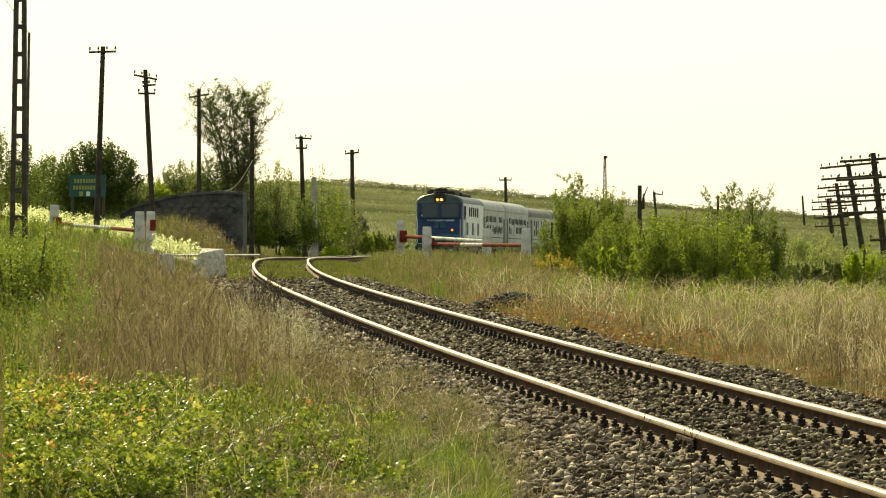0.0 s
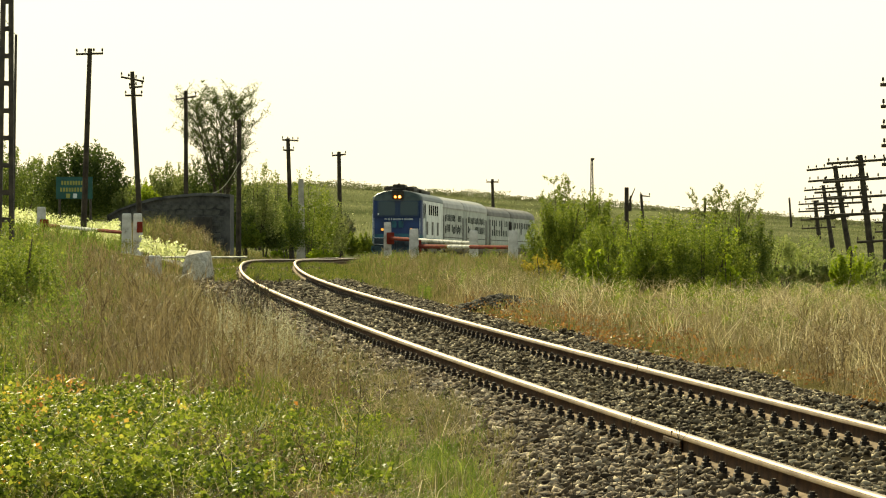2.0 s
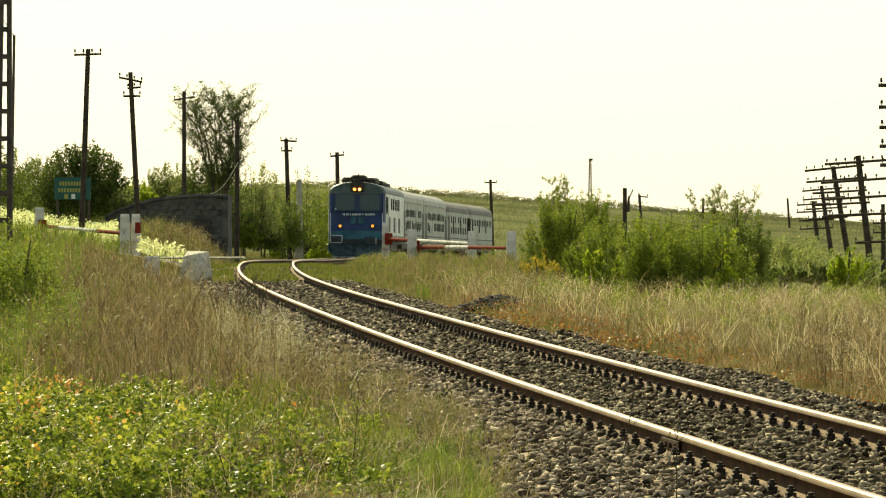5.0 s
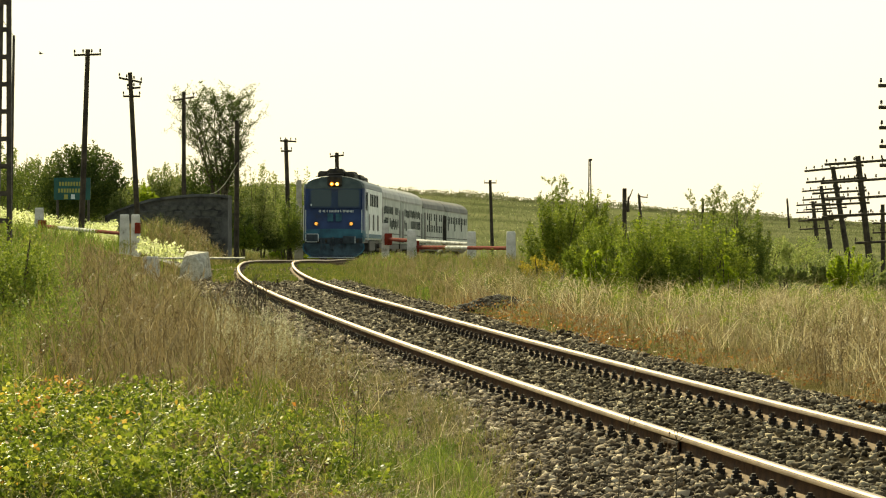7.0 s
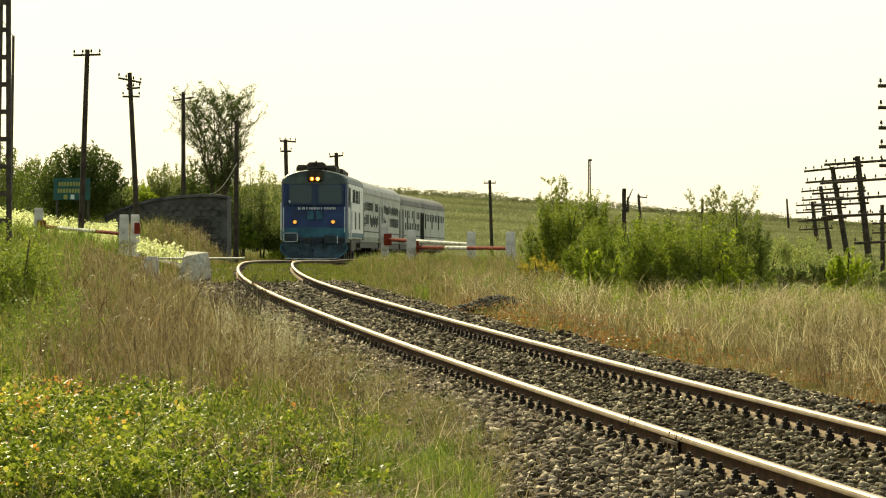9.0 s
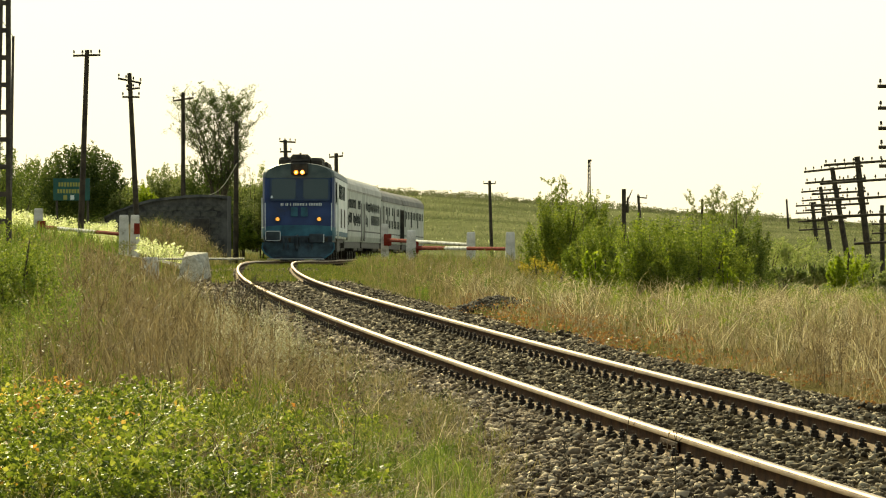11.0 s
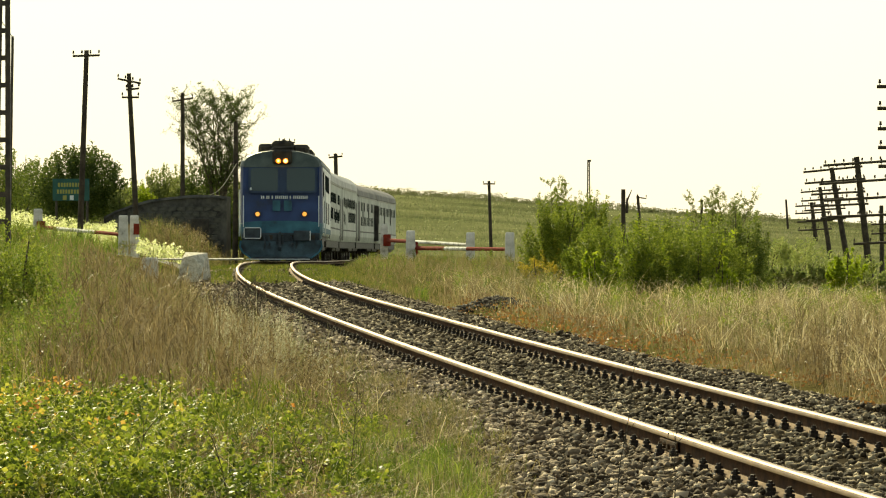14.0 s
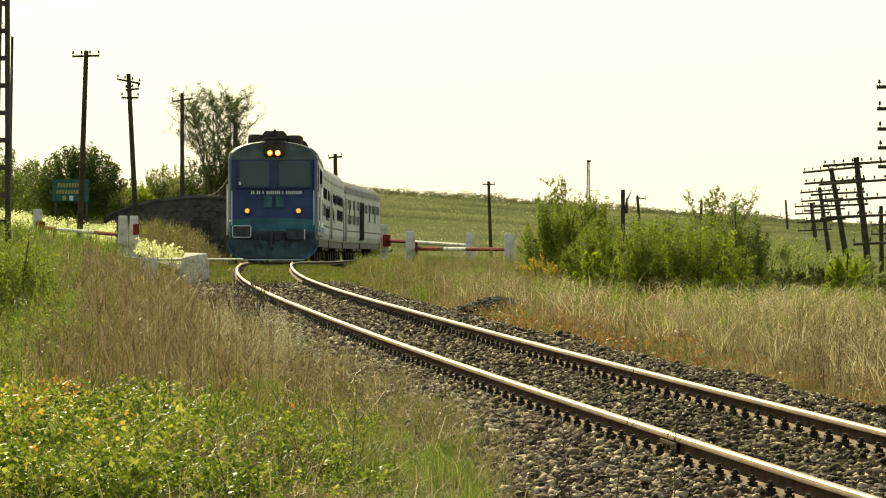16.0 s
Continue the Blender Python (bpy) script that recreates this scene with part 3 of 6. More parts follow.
def make_loco():
    L = 17.0
    t = empty("diesel_locomotive", "dirty blue diesel locomotive with pale grey sides and lit lamps", "locomotive")
    nose = loft([ring(1.38, 0.95, 3.42, 3.98, 0.0, 0.24), ring(1.46, 0.95, 3.42, 4.0, 0.22, 0.16), ring(1.5, 0.95, 3.42, 4.0, 0.75, 0.05)])
    part("cab_front", nose, M_blue, t, "worn dark blue cab front", shade=False)
    part("body", loft([ring(1.497, 0.95, 3.40, 3.97, 0.72), ring(1.497, 0.95, 3.40, 3.97, L - 0.6), ring(1.38, 0.95, 3.40, 3.9, L)]), M_side, t, "pale grey painted body sides")
    # roof skin from the brow backwards
    rf = []
    for y0, hw, zt, rk in ((-0.03, 1.375, 4.0, 0.24), (0.22, 1.475, 4.02, 0.16), (0.75, 1.515, 4.02, 0.0), (L - 0.5, 1.515, 4.02, 0.0)):
        r = []
        for k in range(0, 13):
            a = math.pi * k / 12
            r.append((-hw * math.cos(a), 3.44 + (zt - 3.44) * math.sin(a) ** 0.8))
        r += [(hw - 0.06, 3.40), (-hw + 0.06, 3.40)]
        rf.append([(x, y0 + rk * max(0, z - 2.45), z) for x, z in r])
    part("roof", loft(rf), M_cabroof, t, "sooty grey roof")
    # front panes and their dark surrounds
    for x0, x1 in ((-1.10, -0.12), (0.20, 1.22)):
        sur = part("window_surround", face_plate(x0 - 0.09, x1 + 0.09, 2.45, 3.44, 0.012, 0.05, 0.08), M_navy, t)
        part("windscreen", face_plate(x0, x1, 2.53, 3.36, 0.022, 0.03, 0.07), M_windscreen, sur, "dull grey-green windscreen")
    # pale colour paints the bright glint on the mirror
    part("mirror", boxed(((-1.13, cab_y(2.6) - 0.09, 2.56), (-1.06, cab_y(2.6) - 0.03, 2.66))), M_letter, t, "small mirror with its glint in the colour")
    part("centre_post", face_plate(-0.05, 0.11, 2.42, 3.46, 0.025, 0.05), M_navy, t)
    # lettering as plain bars
    x = -0.72
    rl = random.Random(4)
    for wdt in (0.13, 0.13, 0.07, 0.46, 0.07, 0.56):
        k = x
        while k < x + wdt - 0.03:
            part("lettering", face_plate(k, k + 0.038, 2.25, 2.36, 0.015, 0.02), M_letter, t)
            k += 0.068
        x += wdt + 0.06
    for x0 in (-0.31, 0.10):
        part("vent_panel", face_plate(x0, x0 + 0.28, 1.81, 2.19, 0.02, 0.03, 0.02), M_teal, t, "light blue grille panel")
    part("lower_band", loft([ring(1.395, 0.80, 1.36, 1.46, -0.02)[:], ring(1.475, 0.80, 1.36, 1.46, 0.21), ring(1.512, 0.80, 1.36, 1.46, 0.74)]), M_teal, t, "light blue lower band")
    for sx in (-0.85, 0.85):
        lamp = part("headlamp", rods(((sx, -0.08, 1.70), (sx, 0.1, 1.70), 0.125), seg=16), M_grime, t)
        part("lens", rods(((sx, -0.095, 1.70), (sx, -0.07, 1.70), 0.078), seg=16), M_lamp_low, lamp, "amber lit lens")
    hood = part("lamp_hood", boxed(((-0.32, 0.06, 3.50), (0.40, 0.62, 4.04))), M_soot, t, "black top lamp housing", bevel=0.08)
    for x0, mat in ((-0.10, M_lamp), (0.16, M_lamp_hot)):
        part("lens", rods(((x0, 0.02, 3.62), (x0, 0.06, 3.62), 0.09), seg=16), M_lamp, hood, "bright orange lit lens")
        part("bulb", rods(((x0, 0.0, 3.62), (x0, 0.03, 3.62), 0.045 if mat is M_lamp else 0.066), seg=12), M_lamp_hot, hood, "white-hot bulb")
    # exhaust and cooling gear on the roof
    for x0, x1, z1 in ((-0.86, -0.34, 4.27), (0.40, 0.94, 4.24)):
        part("roof_housing", boxed(((x0, 1.1, 3.85), (x1, 4.4, z1))), M_soot, t, "soot-black roof housing", bevel=0.11)
        for y0 in (2.0, 3.4):
            part("cover_strap", boxed(((x0 - 0.015, y0, 3.9), (x1 + 0.015, y0 + 0.12, z1 + 0.015))), M_grime, t, "", bevel=0.06)
    part("roof_housing", boxed(((-0.36, 0.9, 3.85), (0.42, 2.6, 4.38))), M_soot, t, "", bevel=0.09)
    part("roof_pipe", rods(((-0.3, 0.85, 4.12), (0.4, 0.85, 4.12), 0.04), ((-0.5, 0.7, 3.95), (-0.3, 0.85, 4.12), 0.04), seg=8), M_grime, t)
    part("roof_housing", boxed(((-0.6, 5.2, 3.9), (1.05, 8.5, 4.16))), M_soot, t, "", bevel=0.08)
    part("roof_hatch", boxed(((-0.8, 10, 3.9), (0.9, 14.0, 4.14))), M_soot, t, "", bevel=0.05)
    part("horn", rods(((0.05, 0.75, 4.38), (0.05, 1.2, 4.42), 0.05, 0.03)), M_grime, t)
    part("brow_edge", rods(*[((-1.36 * math.cos(math.pi * k / 12), cab_y(3.44 + 0.55 * math.sin(math.pi * k / 12) ** 0.8) - 0.02, 3.44 + 0.55 * math.sin(math.pi * k / 12) ** 0.8),
                              (-1.36 * math.cos(math.pi * (k + 1) / 12), cab_y(3.44 + 0.55 * math.sin(math.pi * (k + 1) / 12) ** 0.8) - 0.02, 3.44 + 0.55 * math.sin(math.pi * (k + 1) / 12) ** 0.8), 0.018) for k in range(12)], seg=5), M_cabroof, t)
    part("dark_brow", face_plate(-1.2, 1.3, 3.40, 3.50, 0.02, 0.04, 0.02), M_navy, t, "dark band above the windscreens")
    for sx in (-1, 1):
        part("corner_rail", rods(((sx * 1.36, -0.05, 1.25), (sx * 1.36, -0.05, 2.35), 0.018), ((sx * 1.36, -0.05, 1.25), (sx * 1.36, 0.05, 1.25), 0.018), ((sx * 1.36, -0.05, 2.35), (sx * 1.36, 0.05, 2.35), 0.018), seg=6), M_letter, t, "pale corner handrail")
    # buffer beam, buffers, coupling, plough
    beam = part("buffer_beam", boxed(((-1.4, -0.12, 0.70), (1.4, 0.5, 1.02))), M_nose, t, "grimy buffer beam", bevel=0.03)
    for k in range(7):
        part("bolt_plate", boxed(((-1.2 + 0.38 * k, -0.15, 0.78), (-1.06 + 0.38 * k, -0.11, 0.94))), M_soot, beam)
    for sx, z0, full in ((-1.02, 0.82, True), (0.76, 0.72, False)):
        bf = part("buffer", boxed(((sx - 0.30, -0.52, z0), (sx + 0.30, -0.46, z0 + 0.38))), M_nose, t, "large rectangular buffer plate", bevel=0.05)
        bars = [((sx + 0.285, -0.53, z0 + 0.02), (sx + 0.315, -0.45, z0 + 0.36))]
        if full:
            bars += [((sx - 0.27, -0.53, z0 + 0.365), (sx + 0.28, -0.45, z0 + 0.395)), ((sx - 0.315, -0.53, z0 + 0.02), (sx - 0.285, -0.45, z0 + 0.36)), ((sx - 0.27, -0.53, z0 - 0.012), (sx + 0.28, -0.45, z0 + 0.014))]
        part("edge_stripe", boxed(*bars), M_letter, bf, "chipped white edge stripe")
        part("shank", rods(((sx, -0.47, z0 + 0.19), (sx, 0.05, z0 + 0.19), 0.13, 0.17), seg=12), M_nose, bf)
    part("coupling", rods(((-0.04, -0.42, 0.95), (-0.04, 0.1, 1.02), 0.06), ((-0.04, -0.42, 0.5), (-0.04, -0.42, 0.98), 0.07), ((-0.08, -0.4, 0.5), (0.02, -0.4, 0.5), 0.14), ((-0.14, -0.42, 0.6), (-0.14, -0.42, 0.9), 0.035), ((0.07, -0.42, 0.6), (0.07, -0.42, 0.9), 0.035)), M_nose, t, "hanging screw coupling")
    for sx in (-0.62, -0.45, 0.36, 0.52):
        part("brake_hose", rods(((sx, -0.16, 0.9), (sx + 0.05, -0.36, 0.62), 0.035), ((sx + 0.05, -0.36, 0.62), (sx + 0.02, -0.34, 0.42), 0.038), ((sx + 0.02, -0.34, 0.42), (sx - 0.02, -0.30, 0.38), 0.05)), M_nose, t)
    for sx in (-1, 1):
        prof = [(0.0, 0.70), (1.42, 0.76), (1.46, 0.5), (1.34, 0.3), (1.06, 0.1), (0.0, 0.1)]
        plow = bmesh.new()
        f = [plow.verts.new((sx * x, -0.40 + 0.2 * (x / 1.45) ** 2 - 0.10 * (z < 0.2), z)) for x, z in prof]
        g = [plow.verts.new((sx * x, 0.05, z)) for x, z in prof]
        plow.faces.new(f)
        plow.faces.new(g[::-1])
        for i in range(6):
            plow.faces.new((f[i], g[i], g[(i + 1) % 6], f[(i + 1) % 6]))
        pl = part("snow_plough", plow, M_plough, t, "scraped blue-green plough blade", bevel=0.02)
        part("wing_edge", rods(((sx * 1.45, -0.22, 0.74), (sx * 1.48, -0.24, 0.5), 0.035), ((sx * 1.48, -0.24, 0.5), (sx * 1.36, -0.28, 0.3), 0.035), ((sx * 1.36, -0.28, 0.3), (sx * 1.08, -0.40, 0.1), 0.03), seg=6), M_teal, pl, "worn light blue blade edge")
    part("cutting_edge", boxed(((-1.0, -0.54, 0.085), (1.0, -0.48, 0.16))), M_nose, t, "bare steel cutting edge", bevel=0.01)
    part("step", boxed(((-1.25, -0.56, 0.055), (1.05, -0.50, 0.085))), M_letter, t, "")
    # side: door, tall windows, handrails, louvres
    for sx in (-1, 1):
        xo = 1.5 * sx
        def sidebox(y0, y1, z0, z1, d=0.012):
            return boxed(((xo - d, y0, z0), (xo + d, y1, z1)))
        for y0, y1, z0, z1 in ((0.95, 1.45, 2.35, 3.25), (2.05, 2.6, 2.3, 3.25)):
            part("side_window", sidebox(y0, y1, z0, z1), M_glass, t)
        dr = part("cab_door", sidebox(1.55, 1.98, 1.05, 3.3, 0.008), M_side, t)
        part("pane", sidebox(1.62, 1.91, 2.4, 3.2, 0.016), M_glass, dr)
        part("handrail", rods(((xo + 0.07 * sx, 1.5, 0.9), (xo + 0.07 * sx, 1.5, 2.6), 0.02), ((xo + 0.07 * sx, 2.02, 0.9), (xo + 0.07 * sx, 2.02, 2.6), 0.02)), M_side, t)
        for k in range(5):
            part("side_window", sidebox(5.0 + k * 1.6, 5.9 + k * 1.6, 2.6, 3.2), M_glass, t)
        for k in range(3):
            part("louvre", sidebox(3.2 + k * 4.2, 4.4 + k * 4.2, 1.4, 2.2), M_grime, t)
        part("fuel_tank", boxed(((0.85 * sx, 7, 0.35), (1.35 * sx, 10.5, 0.95))), M_grime, t, "", bevel=0.05)
        part("side_skirt_stripe", sidebox(0.9, 16.2, 1.02, 1.22, 0.006), M_teal, t, "light blue sill stripe")
    part("underframe", boxed(((-1.3, 0.3, 0.78), (1.3, L - 0.2, 1.02))), M_grime, t)
    bogie(t, 3.3, 3, 1.9)
    bogie(t, 13.7, 3, 1.9)
    return t


def window_mesh(w, h):
    bm = boxed(((-0.012, 0, 0), (0.012, w, h)))
    me = bpy.data.meshes.new("window")
    bmesh.ops.recalc_face_normals(bm, faces=bm.faces)
    bm.to_mesh(me)
    bm.free()
    me.materials.append(M_glass)
    return me


def make_coach(style, label):
    L = 17.9
    t = empty("passenger_coach", label, "railway coach", "coaches of the train")
    ht = 4.0 if style == "double" else 3.8
    zs = 3.2 if style == "double" else 3.05
    part("body", loft([ring(1.34, 0.84, zs, ht - 0.09, 0.42), ring(1.40, 0.84, zs, ht - 0.03, 0.75), ring(1.40, 0.84, zs, ht - 0.03, L - 0.75), ring(1.34, 0.84, zs, ht - 0.09, L - 0.42)]), M_coach, t, "dusty off-white body")
    rf = []
    for y0 in (0.4, 0.75, L - 0.75, L - 0.4):
        hw = 1.425 if 0.5 < y0 < L - 0.5 else 1.36
        r = [(-hw * math.cos(math.pi * k / 12), y0, zs + 0.03 + (ht - zs) * math.sin(math.pi * k / 12) ** 0.8) for k in range(13)]
        rf.append(r + [(hw - 0.05, y0, zs - 0.03), (-hw + 0.05, y0, zs - 0.03)])
    part("roof", loft(rf), M_roof if style == "double" else M_roof_dark, t, "dull curved roof")
    # bellows widened so their dark colour gives the shade between coaches
    part("gangway", boxed(((-1.12, -0.1, 0.8), (1.12, 0.5, 2.85))), M_grime, t, "gangway bellows, widened and dark for the shade between coaches", bevel=0.05)
    part("gangway", boxed(((-1.12, L - 0.5, 0.8), (1.12, L + 0.1, 2.85))), M_grime, t, "", bevel=0.05)
    part("underframe", boxed(((-1.3, 0.6, 0.55), (1.3, L - 0.6, 0.86))), M_grime, t)
    rw = random.Random(len(label))
    up, low, tall = window_mesh(0.5, 0.40), window_mesh(0.5, 0.46), window_mesh(0.6, 0.9)
    small = window_mesh(0.5, 0.42)
    for sx in (-1, 1):
        def put(me, y, z, n="window"):
            ob = new(n, me)
            ob.parent = t
            ob.location = (1.402 * sx, y, z)
            return ob
        if style == "double":
            for k in range(13):
                y = 2.6 + k * 1.0
                if rw.random() > 0.12:
                    put(up, y, 2.40 - 0.06 * (rw.random() > 0.6))
                if rw.random() > 0.15:
                    put(low, y, 1.72 - 0.12 * (rw.random() > 0.5))
            for y in (0.85, L - 1.85):
                part("door", boxed(((1.395 * sx - 0.01, y, 0.9), (1.395 * sx + 0.012, y + 0.95, 2.7))), M_grime, t, "dark folding door")
        elif style == "doors":
            for k in range(9):
                y = 3.2 + k * 1.35
                if k not in (3, 6):
                    put(small, y, 2.36)
                put(tall if k % 4 == 1 else small, y, 1.66)
            for y in (0.85, L - 2.1):
                # a solid dark panel stands for the shade inside each open doorway
                part("door", boxed(((1.395 * sx - 0.01, y, 0.9), (1.395 * sx + 0.012, y + 1.2, 2.8))), M_grime, t, "dark open doorway")
            if sx > 0:
                part("door_leaf", boxed(((1.40, y - 0.02, 0.95), (1.62, y + 0.05, 2.75))), M_grime, t, "dark door leaf standing open", bevel=0.015)
        else:
            for k in range(12):
                put(small if k % 4 else tall, 1.6 + k * 1.28, 2.3 if k % 4 else 1.85)
            for y in (0.85, L - 1.75):
                part("door", boxed(((1.395 * sx - 0.01, y, 0.9), (1.395 * sx + 0.008, y + 0.85, 2.8))), M_coach, t)
        part("waist_stripe", boxed(((1.40 * sx - 0.006, 0.8, 1.32), (1.40 * sx + 0.006, L - 0.8, 1.38))), M_grime, t)
        part("rain_gutter", boxed(((1.40 * sx - 0.02, 0.75, zs - 0.05), (1.40 * sx + 0.03, L - 0.75, zs))), M_roof, t)
    bogie(t, 2.4, 2, 2.4)
    bogie(t, L - 2.4, 2, 2.4)
    return t


loco = make_loco()
TRAIN = [(loco, 0.3, 16.4), (make_coach("double", "dusty off-white double-deck coach coupled behind the locomotive"), 17.2, 17.7),
         (make_coach("double", "dusty off-white double-deck coach with two rows of windows"), 35.1, 17.7),
         (make_coach("doors", "off-white coach with a dark open doorway"), 53.0, 17.7),
         (make_coach("plain", "off-white tail coach with small square windows"), 70.9, 17.7)]


def vehicle_pose(s, length):
    x0, y0, z0, h = on_track(s)
    x1, y1, z1, h = on_track(s + length)
    rz = -math.degrees(math.atan2(x1 - x0, y1 - y0))
    return pose(x0, y0, z0, math.degrees(math.atan2(z1 - z0, length)), 0, rz)


M_stone_dark = surface("mossy_wall_stone", (0.025, 0.026, 0.022), (0.10, 0.098, 0.084), 3, 0.9, bump=0.6)


# ---------------------------------------------------------------- crossing barriers
def concrete_post(name, m, h, w, label, category="post", group="", lean=0):
    bm = bmesh.new()
    ww = w / 2
    secs = []
    for z, k in ((-0.3, 1.12), (h * 0.5, 1.04), (h - 0.04, 0.94), (h, 0.82)):
        secs.append([(-ww * k, -ww * k, z), (ww * k, -ww * k, z), (ww * k, ww * k, z), (-ww * k, ww * k, z)])
    bm.free()
    ob = part(name, loft(secs), M_white, None, "", bevel=0.012)
    tagged(ob, label, category, group)
    ob.matrix_basis = m @ pose(0, 0, 0, 0, lean, 0)
    return ob


def barrier(posts, arm, label):
    """Two white posts and a red and white pole between them; arm: (share of the length, material) in turn."""
    t = empty("crossing_barrier", label, "barrier", "crossing barriers")
    for p, h, w in posts:
        ob = concrete_post("post", Matrix.Translation(p), h, w, "white-painted concrete post")
        for key in ("category", "group"):
            if key in ob:
                del ob[key]
        ob.parent = t
    a, b, segs = arm
    a, b = Vector(a), Vector(b)
    k0 = 0.0
    for k1, mat in segs:
        part("pole_section", rods((a.lerp(b, k0), a.lerp(b, k1), 0.066 - 0.014 * k0, 0.066 - 0.014 * k1), seg=10), mat, t, "red section" if mat is M_red else "white section")
        k0 = k1
    part("bracket", boxed((a - Vector((0.13, 0.14, 0.2)), a + Vector((0.13, 0.14, 0.2)))), M_red, t, "red bracket", bevel=0.02)
    return t


def foot(b, d, top, h):
    """A post's foot from its bearing and the rise of its top."""
    return Vector((b * d / 1000, d, EYE_Z + top * d / 1000 - h))


pa, pb = foot(-12.7, 158, -4.5, 1.25), foot(5.9, 146, -6.3, 1.35)
barrier([(pa, 1.25, 0.25), (pb, 1.35, 0.28)], (pa + Vector((0.1, -0.2, 0.70)), pb + Vector((0, -0.05, 0.95)), ((0.30, M_red), (1.0, M_white))), "red and white crossing barrier pole on white concrete posts in grass")
pc, pd = foot(-7.0, 143, -5.9, 1.35), foot(14.4, 132, -6.3, 1.4)
barrier([(pc, 1.35, 0.29), (pd, 1.4, 0.27)], (pc + Vector((0.1, 0.25, 0.80)), pd + Vector((-0.1, 0.22, 0.92)), ((0.36, M_red), (0.6, M_white), (1.0, M_red))), "chipped red and white barrier pole beside the crossing")
pe, pf = foot(-87.4, 150, -1.2, 1.15), foot(-69.0, 138, -2.6, 1.2)
barrier([(pe, 1.15, 0.28), (pf, 1.2, 0.27)], (pe + Vector((0.1, -0.1, 0.55)), pf + Vector((0, -0.12, 0.62)), ((0.22, M_red), (0.68, M_white), (1.0, M_red))), "weathered red and white barrier pole in high weeds")
pg = foot(-66.6, 139, -2.6, 1.2)
gp = concrete_post("barrier_post", Matrix.Translation(pg), 1.2, 0.26, "white concrete barrier post with a red band", "post")
part("band", boxed(((-0.02, -0.15, 0.62), (0.14, 0.15, 0.95))), M_red, gp, "red painted band", bevel=0.01)
pj = foot(-97, 146, -1.0, 0.7)
tagged(part("barrier_stub", rods((pj + Vector((-0.3, 0, 0.3)), pj + Vector((0.5, 0, 0.05)), 0.08)), M_red), "red end of a barrier pole in the weeds", "barrier")
ms = foot(-63.3, 118, -11.7, 0.75)
concrete_post("marker_stone", Matrix.Translation(ms), 0.75, 0.40, "stout whitewashed marker stone beside the track", "marker stone")
# concrete apron between the road and the ballast
pk = foot(-54.0, 116, -11.5, 0.0)
ap = part("concrete_apron", loft([[(-0.36, -0.25, -0.62), (0.30, -0.22, -0.60), (0.34, 0.62, -0.6), (-0.34, 0.6, -0.6)], [(-0.32, -0.12, -0.25), (0.24, -0.1, -0.28), (0.30, 0.6, -0.2), (-0.3, 0.6, -0.2)],
                                 [(-0.26, -0.02, -0.03), (-0.02, 0.0, 0.02), (0.27, 0.6, 0.0), (-0.28, 0.6, 0.02)]]), M_pale, None, "", bevel=0.03)
ap.matrix_basis = Matrix.Translation(pk) @ pose(0, 0, 0, 8, 0, -6)
tagged(ap, "broken concrete slab at the crossing edge, sunlit tone in its colour", "concrete slab")
ap2 = part("concrete_slab", boxed(((-2.1, -0.5, -0.05), (0.5, 0.5, 0.0))), M_pale, None, "", bevel=0.02)
ap2.matrix_basis = Matrix.Translation(foot(-47.0, 129, -11.9, 0))
tagged(ap2, "flat concrete panel of the level crossing", "concrete slab")


# ---------------------------------------------------------------- poles, masts, sign
def insulator(bm, p, s=1.0):
    rod(bm, p, p + Vector((0, 0, 0.12 * s)), 0.018 * s, 0.018 * s, 6)
    rod(bm, p + Vector((0, 0, 0.10 * s)), p + Vector((0, 0, 0.26 * s)), 0.06 * s, 0.04 * s, 8)


def telegraph_pole(b_top, b_foot, d, rise_top, rise_foot, arms, r, label, turn=0):
    """arms: (metres below the top, left reach, right reach, tilt, insulators)."""
    z1, z0 = EYE_Z + rise_top * d / 1000, EYE_Z + rise_foot * d / 1000
    x1, x0 = b_top * d / 1000, b_foot * d / 1000
    t = empty("telegraph_pole", label, "telegraph pole", "telegraph poles", pose(x0, d, z0, 0, 0, turn))
    top = Vector((x1 - x0, 0, z1 - z0))
    g = float(land(x0, d)) - z0
    part("shaft", rods((Vector((0, 0, min(g, 0) - 0.4)), top, r * 1.45, r * 1.05), seg=10), M_pole, t, "dark tarred timber shaft")
    for down, lf, rt, tilt, n in arms:
        c = top - Vector((0, 0, down)) * 1.0
        c.x = top.x * (c.z / top.z) if top.z else 0
        l, q = c + Vector((-lf, -r, -lf * tilt)), c + Vector((rt, -r, rt * tilt))
        bar = part("crossarm", rods((l, q, r * 0.5)), M_pole, t)
        for k in range(n):
            u = k / max(1, n - 1)
            bm = bmesh.new()
            insulator(bm, l.lerp(q, 0.03 + 0.94 * u) + Vector((0, 0, r * 0.3)), max(0.6, r * 6.5))
            part("insulator", bm, M_pole, bar)
    return t


P = "dark timber telegraph pole with a short crossarm above the bank"
telegraph_pole(-76.9, -78.6, 150, 33.0, -5.0, [(0.18, 0.44, 0.44, 0.03, 4)], 0.072, P)
telegraph_pole(-67.8, -65.9, 168, 28.0, -5.0, [(0.28, 0.42, 0.42, -0.2, 4), (0.58, 0.13, 0.35, 0.1, 3), (0.87, 0.3, 0.32, 0.0, 2)], 0.075, "timber telegraph pole with three crooked crossarms")
telegraph_pole(-56.2, -56.2, 190, 23.8, -4.0, [(0.28, 0.42, 0.43, 0.16, 3)], 0.075, P)
